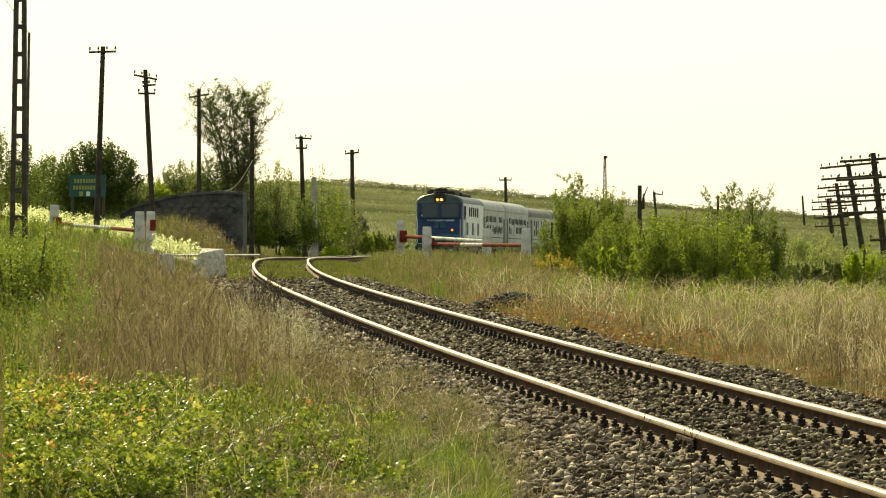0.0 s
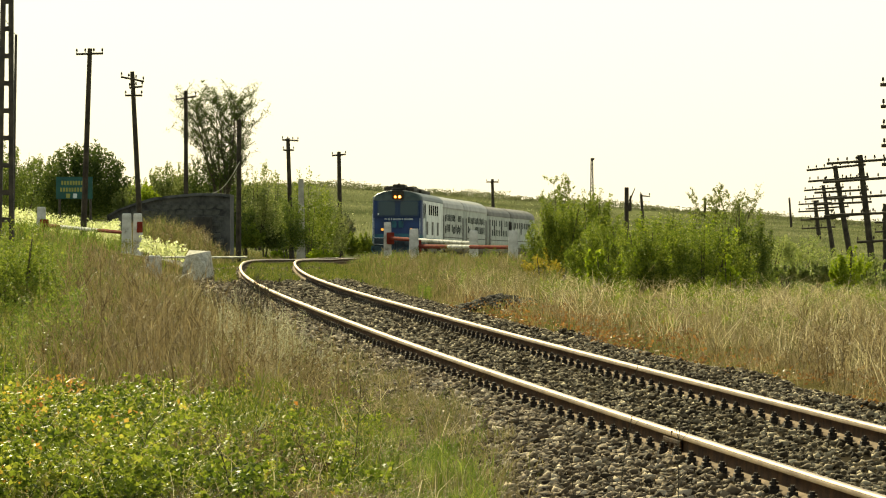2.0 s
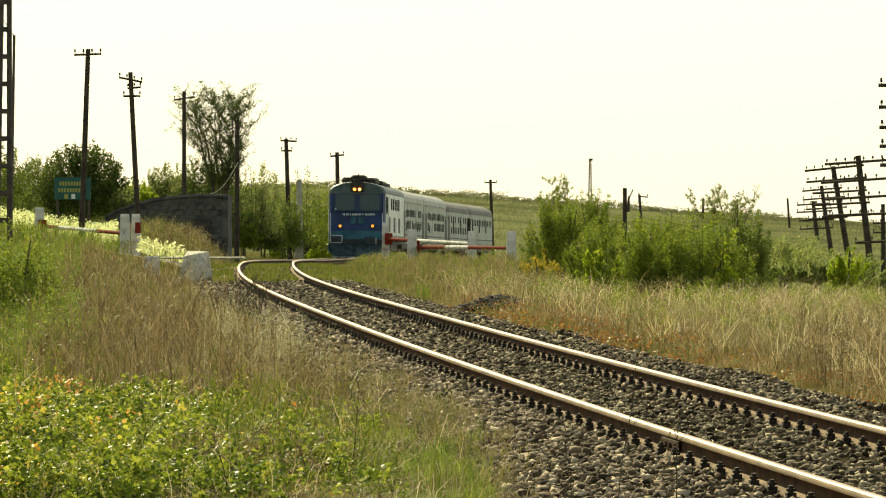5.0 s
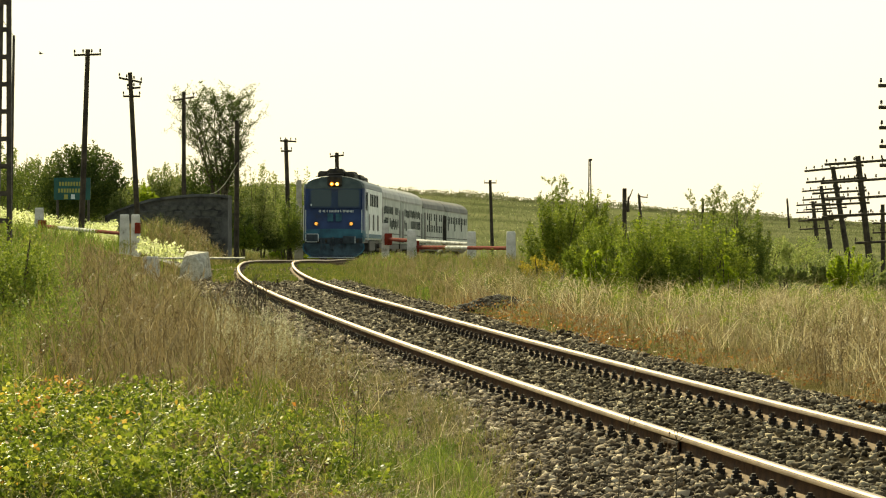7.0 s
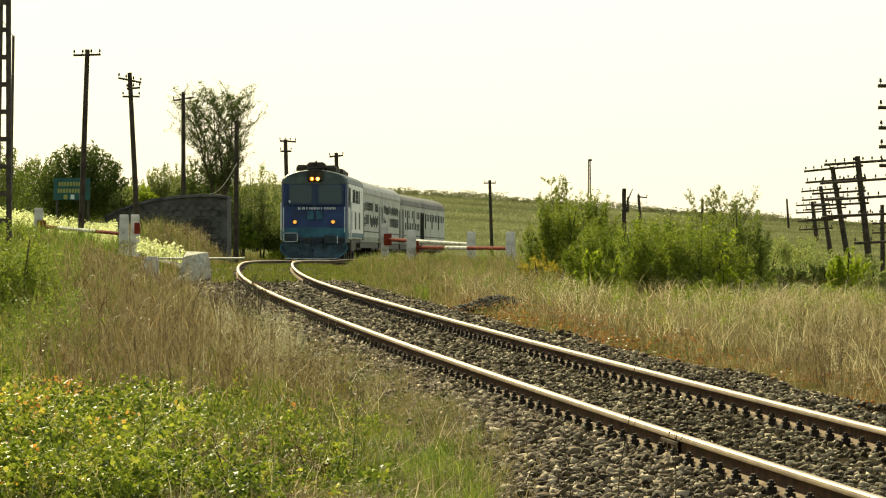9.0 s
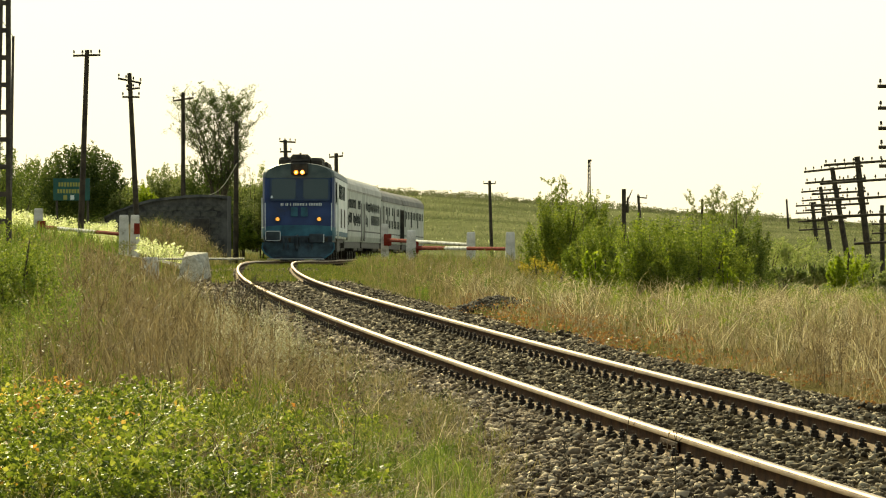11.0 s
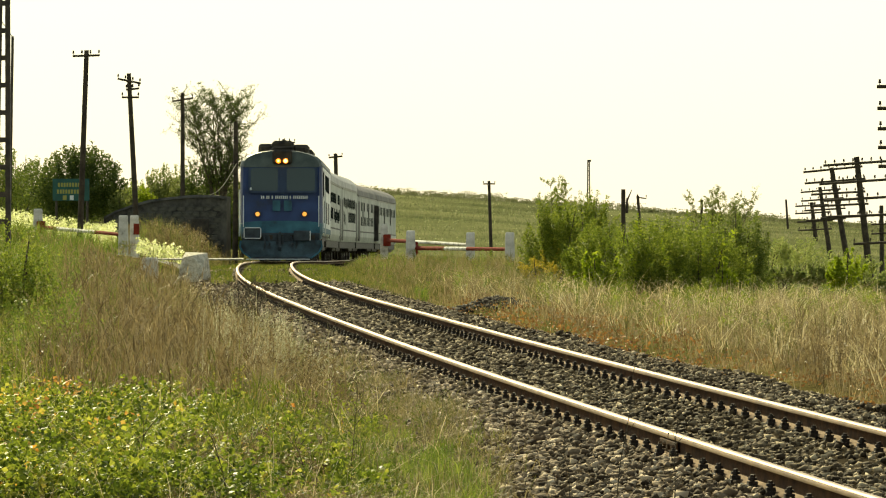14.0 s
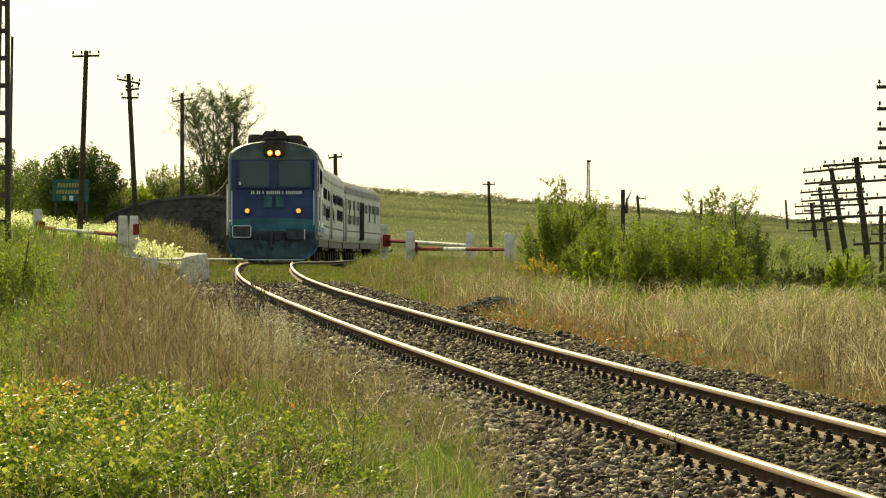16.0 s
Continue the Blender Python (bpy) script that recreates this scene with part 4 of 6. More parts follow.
telegraph_pole(-44.7, -44.9, 196, 17.6, -8.0, [], 0.085, "bare dark timber pole beside the leafless tree")
telegraph_pole(-34.2, -33.3, 242, 13.6, -10.0, [(0.1, 0.3, 0.55, -0.05, 4), (0.62, 0.28, 0.3, 0.0, 2)], 0.095, P)
telegraph_pole(-23.2, -22.8, 280, 10.7, -9.5, [(0.2, 0.42, 0.42, 0.1, 3)], 0.11, P)
telegraph_pole(9.9, 10.5, 345, 4.8, -9.0, [(0.22, 0.46, 0.46, 0.0, 3)], 0.10, "slightly leaning timber telegraph pole in the far meadow")
telegraph_pole(74.0, 74.5, 520, 0.8, -5.0, [], 0.10, "thin distant timber pole on the skyline")
telegraph_pole(55.8, 55.8, 330, 0.7, -5.0, [], 0.09, "thin timber pole among the thicket")
# many-armed line in the valley
H = "leaning timber telegraph pole with five long crossarms of insulators"
arm5 = [(0.3, 1.6, 1.6, 0.07, 8), (1.15, 1.9, 1.8, 0.07, 8), (1.95, 1.8, 1.8, 0.06, 8), (2.75, 1.8, 1.8, 0.04, 8), (4.05, 0.7, 0.9, 0.05, 3)]
telegraph_pole(89.2, 93.2, 217, 10.0, -19.5, arm5, 0.125, H)
telegraph_pole(83.8, 88.6, 290, 7.7, -10.8, [(0.12, 1.8, 1.9, 0.1, 8), (0.85, 1.9, 1.9, 0.08, 8), (1.6, 1.7, 1.7, 0.06, 7), (2.35, 1.8, 1.7, 0.05, 7), (3.1, 1.5, 1.5, 0.05, 6)], 0.14, H)
telegraph_pole(81.3, 83.8, 370, 3.5, -9.8, [(0.3, 1.6, 1.6, 0.09, 6), (1.0, 1.7, 1.7, 0.08, 6), (1.8, 1.6, 1.7, 0.06, 6), (2.6, 1.6, 1.6, 0.05, 6)], 0.14, H)
telegraph_pole(79.5, 80.8, 440, 0.2, -9.8, [(0.3, 1.6, 1.6, 0.06, 6), (1.0, 1.7, 1.7, 0.05, 6), (1.8, 1.6, 1.7, 0.05, 6), (2.6, 1.6, 1.6, 0.05, 6)], 0.16, H)
telegraph_pole(94.6, 94.8, 300, -0.5, -9.0, [(0.6, 0.7, 0.8, 0.05, 4), (1.2, 0.7, 0.8, 0.05, 4), (1.8, 0.7, 0.8, 0.05, 4)], 0.12, "short many-armed timber pole in the valley")
telegraph_pole(103.5, 104.5, 160, 27.0, -24, [(0.3, 1.6, 1.6, 0.0, 8), (1.05, 1.6, 1.6, 0.0, 8), (1.75, 1.6, 1.6, 0.0, 8), (2.4, 1.6, 1.6, 0.0, 8), (3.05, 1.6, 1.6, 0.0, 8)], 0.13, "timber telegraph pole with long crossarms by the field edge")
# stub posts in the thicket
t = empty("broken_post", "thick dark timber post stump with a splintered side piece", "post", "", Matrix.Translation(bearing(38.9, 165)))
zt = EYE_Z + 3.0 * 0.165 - t.location.z
part("shaft", rods(((0, 0, -0.3), (0, 0, zt), 0.085, 0.075)), M_pole, t)
part("splinter", rods(((0.1, 0, zt - 0.5), (0.3, 0, zt - 0.02), 0.035, 0.012), ((0.12, 0, zt - 0.85), (0.14, 0, zt - 0.3), 0.06, 0.03)), M_pole, t)
telegraph_pole(42.0, 43.6, 250, 1.6, -6.0, [(0.1, 0.05, 0.45, -0.1, 2)], 0.07, "thin leaning timber pole behind the shrubs")


def lattice_mast(b, d, rise_top, rise_foot, w0, w1, bays, label, name="lattice_mast"):
    z0 = EYE_Z + rise_foot * d / 1000
    h = (rise_top - rise_foot) * d / 1000
    t = empty(name, label, "mast", "", pose(b * d / 1000, d, z0))
    for sx in (-1, 1):
        for sy in (-1, 1):
            part("leg", rods(((sx * w0, sy * w0, -0.5), (sx * w1, sy * w1, h), 0.03 + w1 * 0.12), seg=6), M_steel, t)
    for k in range(bays):
        z, zn = h * k / bays, h * (k + 1) / bays
        wa, wb = w0 + (w1 - w0) * k / bays, w0 + (w1 - w0) * (k + 1) / bays
        for sy in (-1, 1):
            part("brace", rods(((-wa, sy * wa, z), (wb, sy * wb, zn), 0.018), ((-wb, sy * wb, zn), (wb, sy * wb, zn), 0.016), seg=5), M_steel, t)
    return t


lattice_mast(31.4, 300, 9.3, -4.0, 0.11, 0.05, 14, "slender steel lattice mast on the skyline")
lm = EYE_Z + 9.3 * 0.3
tagged(part("mast_bracket", boxed(((31.4 * 0.3 - 0.02, 299.9, lm - 0.12), (31.4 * 0.3 + 0.16, 300, lm + 0.02))), M_steel), "small bracket at the mast head", "bracket")

# battened steel mast at the field edge
d = 112.0
x0 = -95.3 * d / 1000
t = empty("steel_mast", "tall dark steel mast of two channels joined by battens", "mast", "", pose(x0, d, 0.2))
hm = EYE_Z + 52 * d / 1000 - 0.2
w0, w1 = 0.16, 0.085
for sx in (-1, 1):
    sec = []
    for z, w in ((-0.5, w0), (hm, w1)):
        xx = sx * w + (0.07 if z > 1 else 0)
        sec.append([(xx - 0.06, -0.05, z), (xx + 0.06, -0.05, z), (xx + 0.06, 0.05, z), (xx - 0.06, 0.05, z)])
    part("channel", loft(sec), M_steel, t, "tapering steel channel")
for k in range(11):
    z = 0.3 + k * 0.66
    w = w0 + (w1 - w0) * z / hm
    c = 0.07 * z / hm
    part("batten", boxed(((c - w, -0.04, z), (c + w, 0.04, z + 0.12))), M_steel, t, "", bevel=0.008)
part("cap_plate", boxed(((-0.12, -0.06, hm - 0.75), (0.26, 0.06, hm))), M_steel, t)
tp = empty("thin_post", "thin dark steel post beside the mast", "post", "", pose(-93.7 * 0.118, 118, 0.2))
part("shaft", rods(((0, 0, -0.5), (0.1, 0, EYE_Z + 36 * 0.118 - 0.2), 0.035)), M_steel, tp)
part("tie", rods(((0.1, 0, EYE_Z + 35.8 * 0.118 - 0.2), (0.0, -5, EYE_Z + 43 * 0.113 - 0.2), 0.008)), M_steel, tp)

# sign board
d = 172.0
sg = empty("sign_board", "dark green board with faded yellow lettering on two posts", "sign", "", pose(-80.3 * d / 1000, d, EYE_Z + 0.5 * d / 1000))
part("board", boxed(((-0.68, -0.03, 0.0), (0.68, 0.03, 0.82))), M_sign, sg, "", bevel=0.01)
for z, x0, n in ((0.52, -0.48, 9), (0.27, -0.52, 10)):
    for k in range(n):
        part("lettering", boxed(((x0 + k * 0.105, -0.04, z), (x0 + k * 0.105 + 0.07, -0.03, z + 0.15))), M_yellow, sg)
for sx in (-0.55, 0.6):
    part("post", rods(((sx, 0.06, -2.2), (sx, 0.06, 0.8), 0.045)), M_steel, sg)
part("notice", boxed(((-0.04, -0.04, 0.03), (0.1, -0.03, 0.2))), M_letter, sg, "small pale notice")
part("notice", boxed(((-0.3, -0.04, 0.03), (-0.16, -0.03, 0.2))), M_yellow, sg)

# concrete pylon among the shrubs
d = 246.0
py = part("concrete_pylon", loft([[(-0.24, -0.2, -1.0), (0.24, -0.2, -1.0), (0.24, 0.2, -1.0), (-0.24, 0.2, -1.0)],
                                  [(-0.11, -0.12, 3.4), (0.13, -0.12, 3.4), (0.13, 0.12, 3.4), (-0.11, 0.12, 2.85)]]), M_concrete, None, "", bevel=0.02)
py.matrix_basis = pose(-31.4 * d / 1000, d, EYE_Z - 9 * d / 1000)
tagged(py, "tapering pale concrete pylon overgrown by shrubs", "pylon")

# stone hut half sunk in the bank
d = 185.0
rn = empty("stone_hut", "low dark stone hut with a sagging roof in the bank", "hut", "", pose(-57.5 * d / 1000, d, EYE_Z - 6.4 * d / 1000))
HUT = [(-2.9, 0.55), (-2.45, 0.82), (-1.8, 1.04), (-1.1, 1.22), (-0.3, 1.34), (0.6, 1.42), (1.4, 1.43), (2.0, 1.36)]
part("wall", loft([[(x, -0.4, -2.4), (x, 3.5, -2.4), (x, 3.4, z), (x, -0.05, z)] for x, z in HUT]), M_ruin, rn, "mossy stone wall with its shade in the colour")
rroof = random.Random(12)
part("roof", loft([[(x, -0.17, z - 0.02), (x, 3.7, z - 0.02), (x, 3.6, z + 0.07 + rroof.uniform(0, 0.05)), (x, -0.12, z + 0.05 + rroof.uniform(0, 0.06))] for x, z in HUT]), M_ruin, rn, "rounded roof edge grown over with moss, shade in its colour")
part("doorway", boxed(((0.6, -0.34, -0.9), (1.3, 0.1, 0.55))), M_grime, rn, "dark boarded doorway")


# rough stones set in its front wall
rst = random.Random(9)
stone_me = []
for k in range(6):
    bm = boxed(((-0.16, -0.05, -0.1), (0.16, 0.05, 0.1)))
    for v in bm.verts:
        v.co += Vector((rst.uniform(-0.04, 0.04), rst.uniform(-0.02, 0.02), rst.uniform(-0.03, 0.03)))
    bmesh.ops.bevel(bm, geom=list(bm.edges), offset=0.02, segments=1, affect="EDGES")
    me = bpy.data.meshes.new("stone")
    bm.to_mesh(me)
    bm.free()
    me.materials.append(M_stone_dark)
    stone_me.append(me)
for row in range(10):
    z = -1.1 + row * 0.23
    x = -2.5 + 0.15 * (row % 2)
    while x < 1.75:
        if z < np.interp(x, [q[0] for q in HUT], [q[1] for q in HUT]) - 0.22 and not (0.5 < x < 1.4 and z < 0.55):
            ob = new("stone", rst.choice(stone_me))
            ob.parent = rn
            ob.matrix_basis = pose(x, -0.42 + 0.1077 * (z + 2.4), z, 0, rst.uniform(-6, 6), 0)
        x += 0.36


# ---------------------------------------------------------------- shrubs and trees
def crown_points(n, shoots, rng, w, dp, h, low=0.1, fuzz=0.05, ragged=0.36):
    """Points along many shoots that rise from one foot and fan outwards to uneven tips."""
    a, r = rng.random(shoots) * 6.283, np.sqrt(rng.random(shoots))
    c, q = np.cos(a), np.sin(a)
    r1 = r * (0.42 + 0.12 * rng.random(shoots))
    tip = np.stack([c * r1 * w, q * r1 * dp, h * (1 - 0.6 * r ** 2.6) * (1.02 - ragged * rng.random(shoots))], 1)
    base = np.stack([c * r * 0.3 * w, q * r * 0.3 * dp, np.zeros(shoots)], 1)
    k = rng.integers(0, shoots, n)
    u = (low + (1 - low) * rng.random(n) ** 0.8)[:, None]
    out = np.concatenate([u ** 1.25, u ** 1.25, u ** 0.85], 1)
    p = base[k] + (tip[k] - base[k]) * out
    p += rng.normal(size=(n, 3)) * fuzz * (w + h) * 0.5 * (1.25 - u) * np.array([1, 1, 0.6])
    p[:, 2] = np.abs(p[:, 2])
    return p


def shrub(name, label, b, d, width, height, n, mat, leaf=0.05, seed=1, base=None, clumps=60, category="shrub", group="shrubs", extra=None, low=0.1, fuzz=0.05, ragged=0.36):
    rng = np.random.default_rng(seed)
    m = bearing(b, d)
    if base is not None:
        m.z = EYE_Z + base * d / 1000 - 0.003 * max(0, d - 90)
    t = empty(name, label, category, group, Matrix.Translation(m))
    rr = random.Random(seed)
    for k in range(6):
        a = rr.random() * 6.28
        q = Vector((math.cos(a) * width * 0.33 * rr.random(), math.sin(a) * width * 0.3 * rr.random(), height * (0.5 + 0.4 * rr.random())))
        part("stem", rods(((q.x * 0.3, q.y * 0.3, -0.3), q, 0.03, 0.008), seg=5), M_bark, t)
    v, f = leaf_cloud(crown_points(n, clumps, rng, width, width * 0.8, height, low, fuzz, ragged), leaf, rng)
    mesh_object("crown", v, f, mat, t)
    # lime sprays brighten a crown as sunlight on its top would
    if extra:
        n2, mat2, h2 = extra
        p = crown_points(n2, max(8, clumps // 5), rng, width * 1.08, width * 0.9, height * h2, 0.3, 0.04)
        mesh_object("sprays", *leaf_cloud(p, leaf * 1.35, rng, 0.3, 0.8), mat2, t)
    return t


def branching(bm, rr, a, way, length, r, depth, tips, spread=0.55):
    b = a + way * length
    rod(bm, a, b, r, r * 0.68, 6 if depth > 1 else 4)
    if depth == 0:
        tips.append(b)
        return
    for k in range(3 if depth > 1 else 4):
        w = (way + Vector((rr.gauss(0, spread), rr.gauss(0, spread), rr.gauss(0.12, spread * 0.5)))).normalized()
        branching(bm, rr, a.lerp(b, 0.55 + 0.45 * rr.random()), w, length * (0.62 + 0.2 * rr.random()), r * 0.6, depth - 1, tips, spread)
    tips.append(b)


def tree(label, b, d, height, trunk, n, mat, leaf, seed, base=None, spread=0.5, depth=4, stems=1, cloud=0.22, start=0.34):
    rng, rr = np.random.default_rng(seed), random.Random(seed)
    m = bearing(b, d)
    if base is not None:
        m.z = EYE_Z + base * d / 1000
    t = empty("tree", label, "tree", "trees", Matrix.Translation(m))
    bm, tips = bmesh.new(), []
    for k in range(stems):
        way = Vector((rr.gauss(0, 0.16) * (stems > 1), rr.gauss(0, 0.16) * (stems > 1), 1)).normalized()
        branching(bm, rr, Vector((0.25 * (k - (stems - 1) / 2), 0, -0.3)), way, height * start, trunk, depth, tips, spread)
    part("trunk", bm, M_bark, t, "dark forked trunk and limbs")
    tp = np.array([tuple(p) for p in tips])
    k = rng.integers(0, len(tp), n)
    p = tp[k] + rng.normal(size=(n, 3)) * cloud * height * 0.13
    mesh_object("crown", *leaf_cloud(p, leaf, rng), mat, t)
    return t


# right-hand thicket
shrub("bush", "dense green shrub with yellowing lower leaves", 23.6, 112, 1.76, 2.17, 21000, M_bush, 0.04, 11, -15.5, 70, "bush", "thicket", (500, M_yleaf, 0.4))
shrub("bush", "dense dark green shrub in the thicket", 31.0, 118, 2.09, 1.99, 20000, M_bush, 0.04, 12, -12.5, 80, "bush", "thicket")
shrub("bush", "low sunlit green bush overgrown by vines", 36.5, 98, 2.53, 1.71, 22000, M_bush, 0.04, 13, -19.5, 80, "bush", "thicket", (700, M_lime, 0.8))
shrub("bush", "low bright green bush with vine leaves", 45.0, 96, 2.53, 1.88, 22000, M_bush, 0.04, 14, -21.5, 80, "bush", "thicket", (700, M_lime, 1.0))
shrub("bush", "green shrub around the broken post", 28.0, 116, 1.87, 1.65, 15000, M_bush, 0.042, 27, -13.5, 70, "bush", "thicket")
shrub("bush", "mid-green bush filling the thicket", 50.5, 101, 2.64, 2.05, 21000, M_bush, 0.042, 26, -20.0, 80, "bush", "thicket")
shrub("bush", "tall rounded green bush with darker inside", 55.5, 95, 2.31, 2.11, 23000, M_bush, 0.04, 15, -23.0, 90, "bush", "thicket", (500, M_lime, 0.9))
shrub("bush", "tall dark green bush at the thicket end", 63.0, 97, 1.93, 2.39, 23000, M_thick, 0.04, 16, -22.0, 80, "bush", "thicket")
shrub("bush", "climbing vine with large lime-green leaves", 61.0, 93.6, 0.7, 1.35, 900, M_lime, 0.085, 17, -25.5, 12, "vine", "thicket")
shrub("bush", "climbing vine with sunlit yellow-green leaves", 34.0, 96.4, 1.2, 1.05, 1300, M_lime, 0.085, 19, -19.5, 16, "vine", "thicket")
shrub("bush", "small yellow-leaved autumn shrub beside the barrier", 21.0, 106, 1.3, 0.62, 2200, M_yleaf, 0.05, 18, -16.8, 40, "bush", "thicket", (900, M_bush, 0.8))
# lower right olive shrubs
for k, (b, d, w, h, base, mat) in enumerate(((74, 135, 1.6, 0.6, -16.5, M_pasture), (87, 138, 1.7, 1.35, -18.0, M_lime), (99.5, 140, 1.4, 1.9, -18.5, M_bush), (81, 140, 1.3, 0.8, -17.0, M_pasture),
                                              (70, 170, 3.2, 1.2, -12.5, M_pasture), (93, 132, 1.4, 0.9, -20.0, M_pasture), (77, 190, 4.0, 1.5, -13.0, M_pasture), (88, 185, 3.0, 1.0, -14.5, M_pasture))):
    shrub("bush", "soft pale green shrub on the valley side", b, d, w, h, 5000, mat, 0.07, 30 + k, base, 50, "bush", "valley shrubs")
# left bank
def upright_tree(label, b, d, height, spread, n, mat, leaf, seed, base, trunk=0.075, leaders=5, fan=0.17, limbs=4):
    """Several upright leaders with many rising side branches; leaves sit along the twigs."""
    rng, rr = np.random.default_rng(seed), random.Random(seed)
    m = bearing(b, d, EYE_Z + base * d / 1000)
    t = empty("tree", label, "tree", "trees", Matrix.Translation(m))
    bm, spots = bmesh.new(), []
    fine = trunk / 0.075
    for k in range(leaders):
        a = 6.283 * k / leaders + rr.random()
        p, lean = Vector((1.3 * trunk * math.cos(a), 1.3 * trunk * math.sin(a), -0.4)), Vector((fan * math.cos(a) * (k > 0), fan * math.sin(a) * (k > 0), 1)).normalized()
        tall = height * (0.82 + 0.18 * rr.random())
        for q in range(9):
            e = p + (lean + Vector((rr.gauss(0, 0.07), rr.gauss(0, 0.07), 0))).normalized() * tall / 9
            r0 = trunk * (1 - q / 10)
            rod(bm, p, e, r0, r0 * 0.9, 6)
            if q > 1:
                for w in range(limbs):
                    an = rr.random() * 6.283
                    long = spread * (1.0 - 0.55 * abs(q / 9 - 0.55) * 2) * (0.45 + 0.55 * rr.random())
                    way = Vector((math.cos(an), math.sin(an), 0.75 + 0.6 * rr.random())).normalized()
                    c = e
                    for g in range(3):
                        f = c + (way + Vector((rr.gauss(0, 0.2), rr.gauss(0, 0.2), rr.gauss(0.05, 0.2)))) * long / 3
                        rod(bm, c, f, 0.016 * fine * (1 - g * 0.25), 0.012 * fine * (1 - g * 0.25), 4)
                        spots.append((c, f))
                        for _ in range(2):
                            tw = f + Vector((rr.gauss(0, 0.1), rr.gauss(0, 0.1), rr.gauss(0.06, 0.09))) * spread * 0.85
                            rod(bm, f, tw, 0.008 * fine, 0.005 * fine, 3)
                            spots.append((f, tw))
                        c = f
            p = e
    part("trunk", bm, M_bark, t, "dark forked trunk and limbs")
    A, B = np.array([tuple(q[0]) for q in spots]), np.array([tuple(q[1]) for q in spots])
    k, u = rng.integers(0, len(A), n), rng.random((n, 1))
    pts = A[k] + (B[k] - A[k]) * u + rng.normal(size=(n, 3)) * 0.03 * spread
    mesh_object("crown", *leaf_cloud(pts, leaf, rng), mat, t)
    return t


upright_tree("tall half-bare tree with small leaves on the bank", -48.2, 205, 5.9, 2.3, 26000, M_darkleaf, 0.06, 41, -3.0, 0.085, 6, 0.26)
upright_tree("thin young tree with sparse leaves above the shrubs", 25.8, 128, 2.2, 0.7, 4200, M_bush, 0.036, 21, -9.5, 0.022, 3, 0.16, 2)
upright_tree("thin sparse grey-green tree behind the bush", 63.0, 128, 2.35, 0.8, 8500, M_olive, 0.036, 22, -14.0, 0.024, 4, 0.22, 2)
upright_tree("sparse grey-green small tree behind the bush", 57.5, 130, 2.4, 0.75, 6500, M_olive, 0.036, 23, -14.0, 0.022, 3, 0.2, 2)
shrub("bush", "dark rounded dense tree beside the sign", -78.0, 215, 5.0, 3.65, 24000, M_darkleaf, 0.11, 42, -2.0, 260, "bush", "bank shrubs", None, 0.05, 0.05, 0.14)
shrub("bush", "dark dense shrub below the round tree", -69.0, 212, 1.5, 1.9, 6000, M_olive, 0.09, 43, -3.0, 50, "bush", "bank shrubs")
for k, (b, d, w, h, base, mat) in enumerate(((-92, 220, 3.4, 3.3, -1.0, M_thick), (-98, 200, 3.0, 3.6, -1.0, M_thick), (-86, 230, 3.2, 2.9, 0.0, M_thick), (-61, 225, 2.6, 2.6, -1.0, M_olive), (-66, 220, 2.0, 1.9, -2.0, M_lime),
                                              (-57, 235, 2.6, 2.4, 0.0, M_olive), (-51.5, 226, 2.6, 3.0, -1.0, M_darkleaf), (-46, 228, 2.2, 2.7, -2.0, M_darkleaf), (-41.0, 225, 2.3, 4.3, -7.5, M_olive), (-37.0, 242, 2.3, 4.3, -8.5, M_olive), (-30.0, 255, 2.7, 4.9, -9.5, M_bush), (-26.0, 268, 2.4, 3.9, -10, M_olive), (-34.0, 238, 2.0, 3.2, -9.0, M_thick),
                                              (-33.0, 256, 2.6, 2.4, -9.8, M_darkleaf), (-28.0, 272, 2.6, 2.4, -9.8, M_darkleaf), (-22.5, 285, 2.0, 1.8, -9.8, M_bush), (-39.5, 226, 2.0, 1.8, -8.8, M_darkleaf), (-18.0, 292, 2.2, 1.5, -9.5, M_bush),
                                              (-47.5, 222, 2.6, 2.2, -5.0, M_darkleaf), (-43.0, 200, 1.5, 1.2, -8.5, M_bush), (-20.5, 300, 2.2, 1.2, -8.8, M_olive), (-14.5, 300, 2.2, 1.0, -8.9, M_olive))):
    shrub("bush", "leafy shrub on the railway bank", b, d, w * 1.25, h, 7500, mat, 0.09, 50 + k, base, 60, "bush", "bank shrubs")
for k in range(15):
    b = -100 + k * 5.4
    shrub("bush", "distant hedge shrub behind the bank", b, 285 + 6 * (k % 3), 3.6, 2.3 + 0.5 * math.sin(k * 2.1), 4200, (M_olive, M_bush, M_meadow)[k % 3], 0.14, 140 + k, -2.5 if b < -50 else -6.0, 50, "bush", "hedge shrubs")
shrub("bush", "bright green weeds beside the crossing", -27.0, 250, 2.1, 0.6, 2600, M_lime, 0.09, 71, -10.6, 40, "bush", "bank shrubs")
shrub("bush", "bright green weeds at the crossing edge", -36.5, 240, 1.6, 0.5, 1600, M_lime, 0.09, 72, -10.6, 40, "bush", "bank shrubs")
shrub("bush", "fresh green bush at the meadow edge", -95.0, 51, 1.5, 1.3, 14000, M_bush, 0.03, 73, -29, 120, "bush", "bank shrubs", None, 0.02, 0.07)

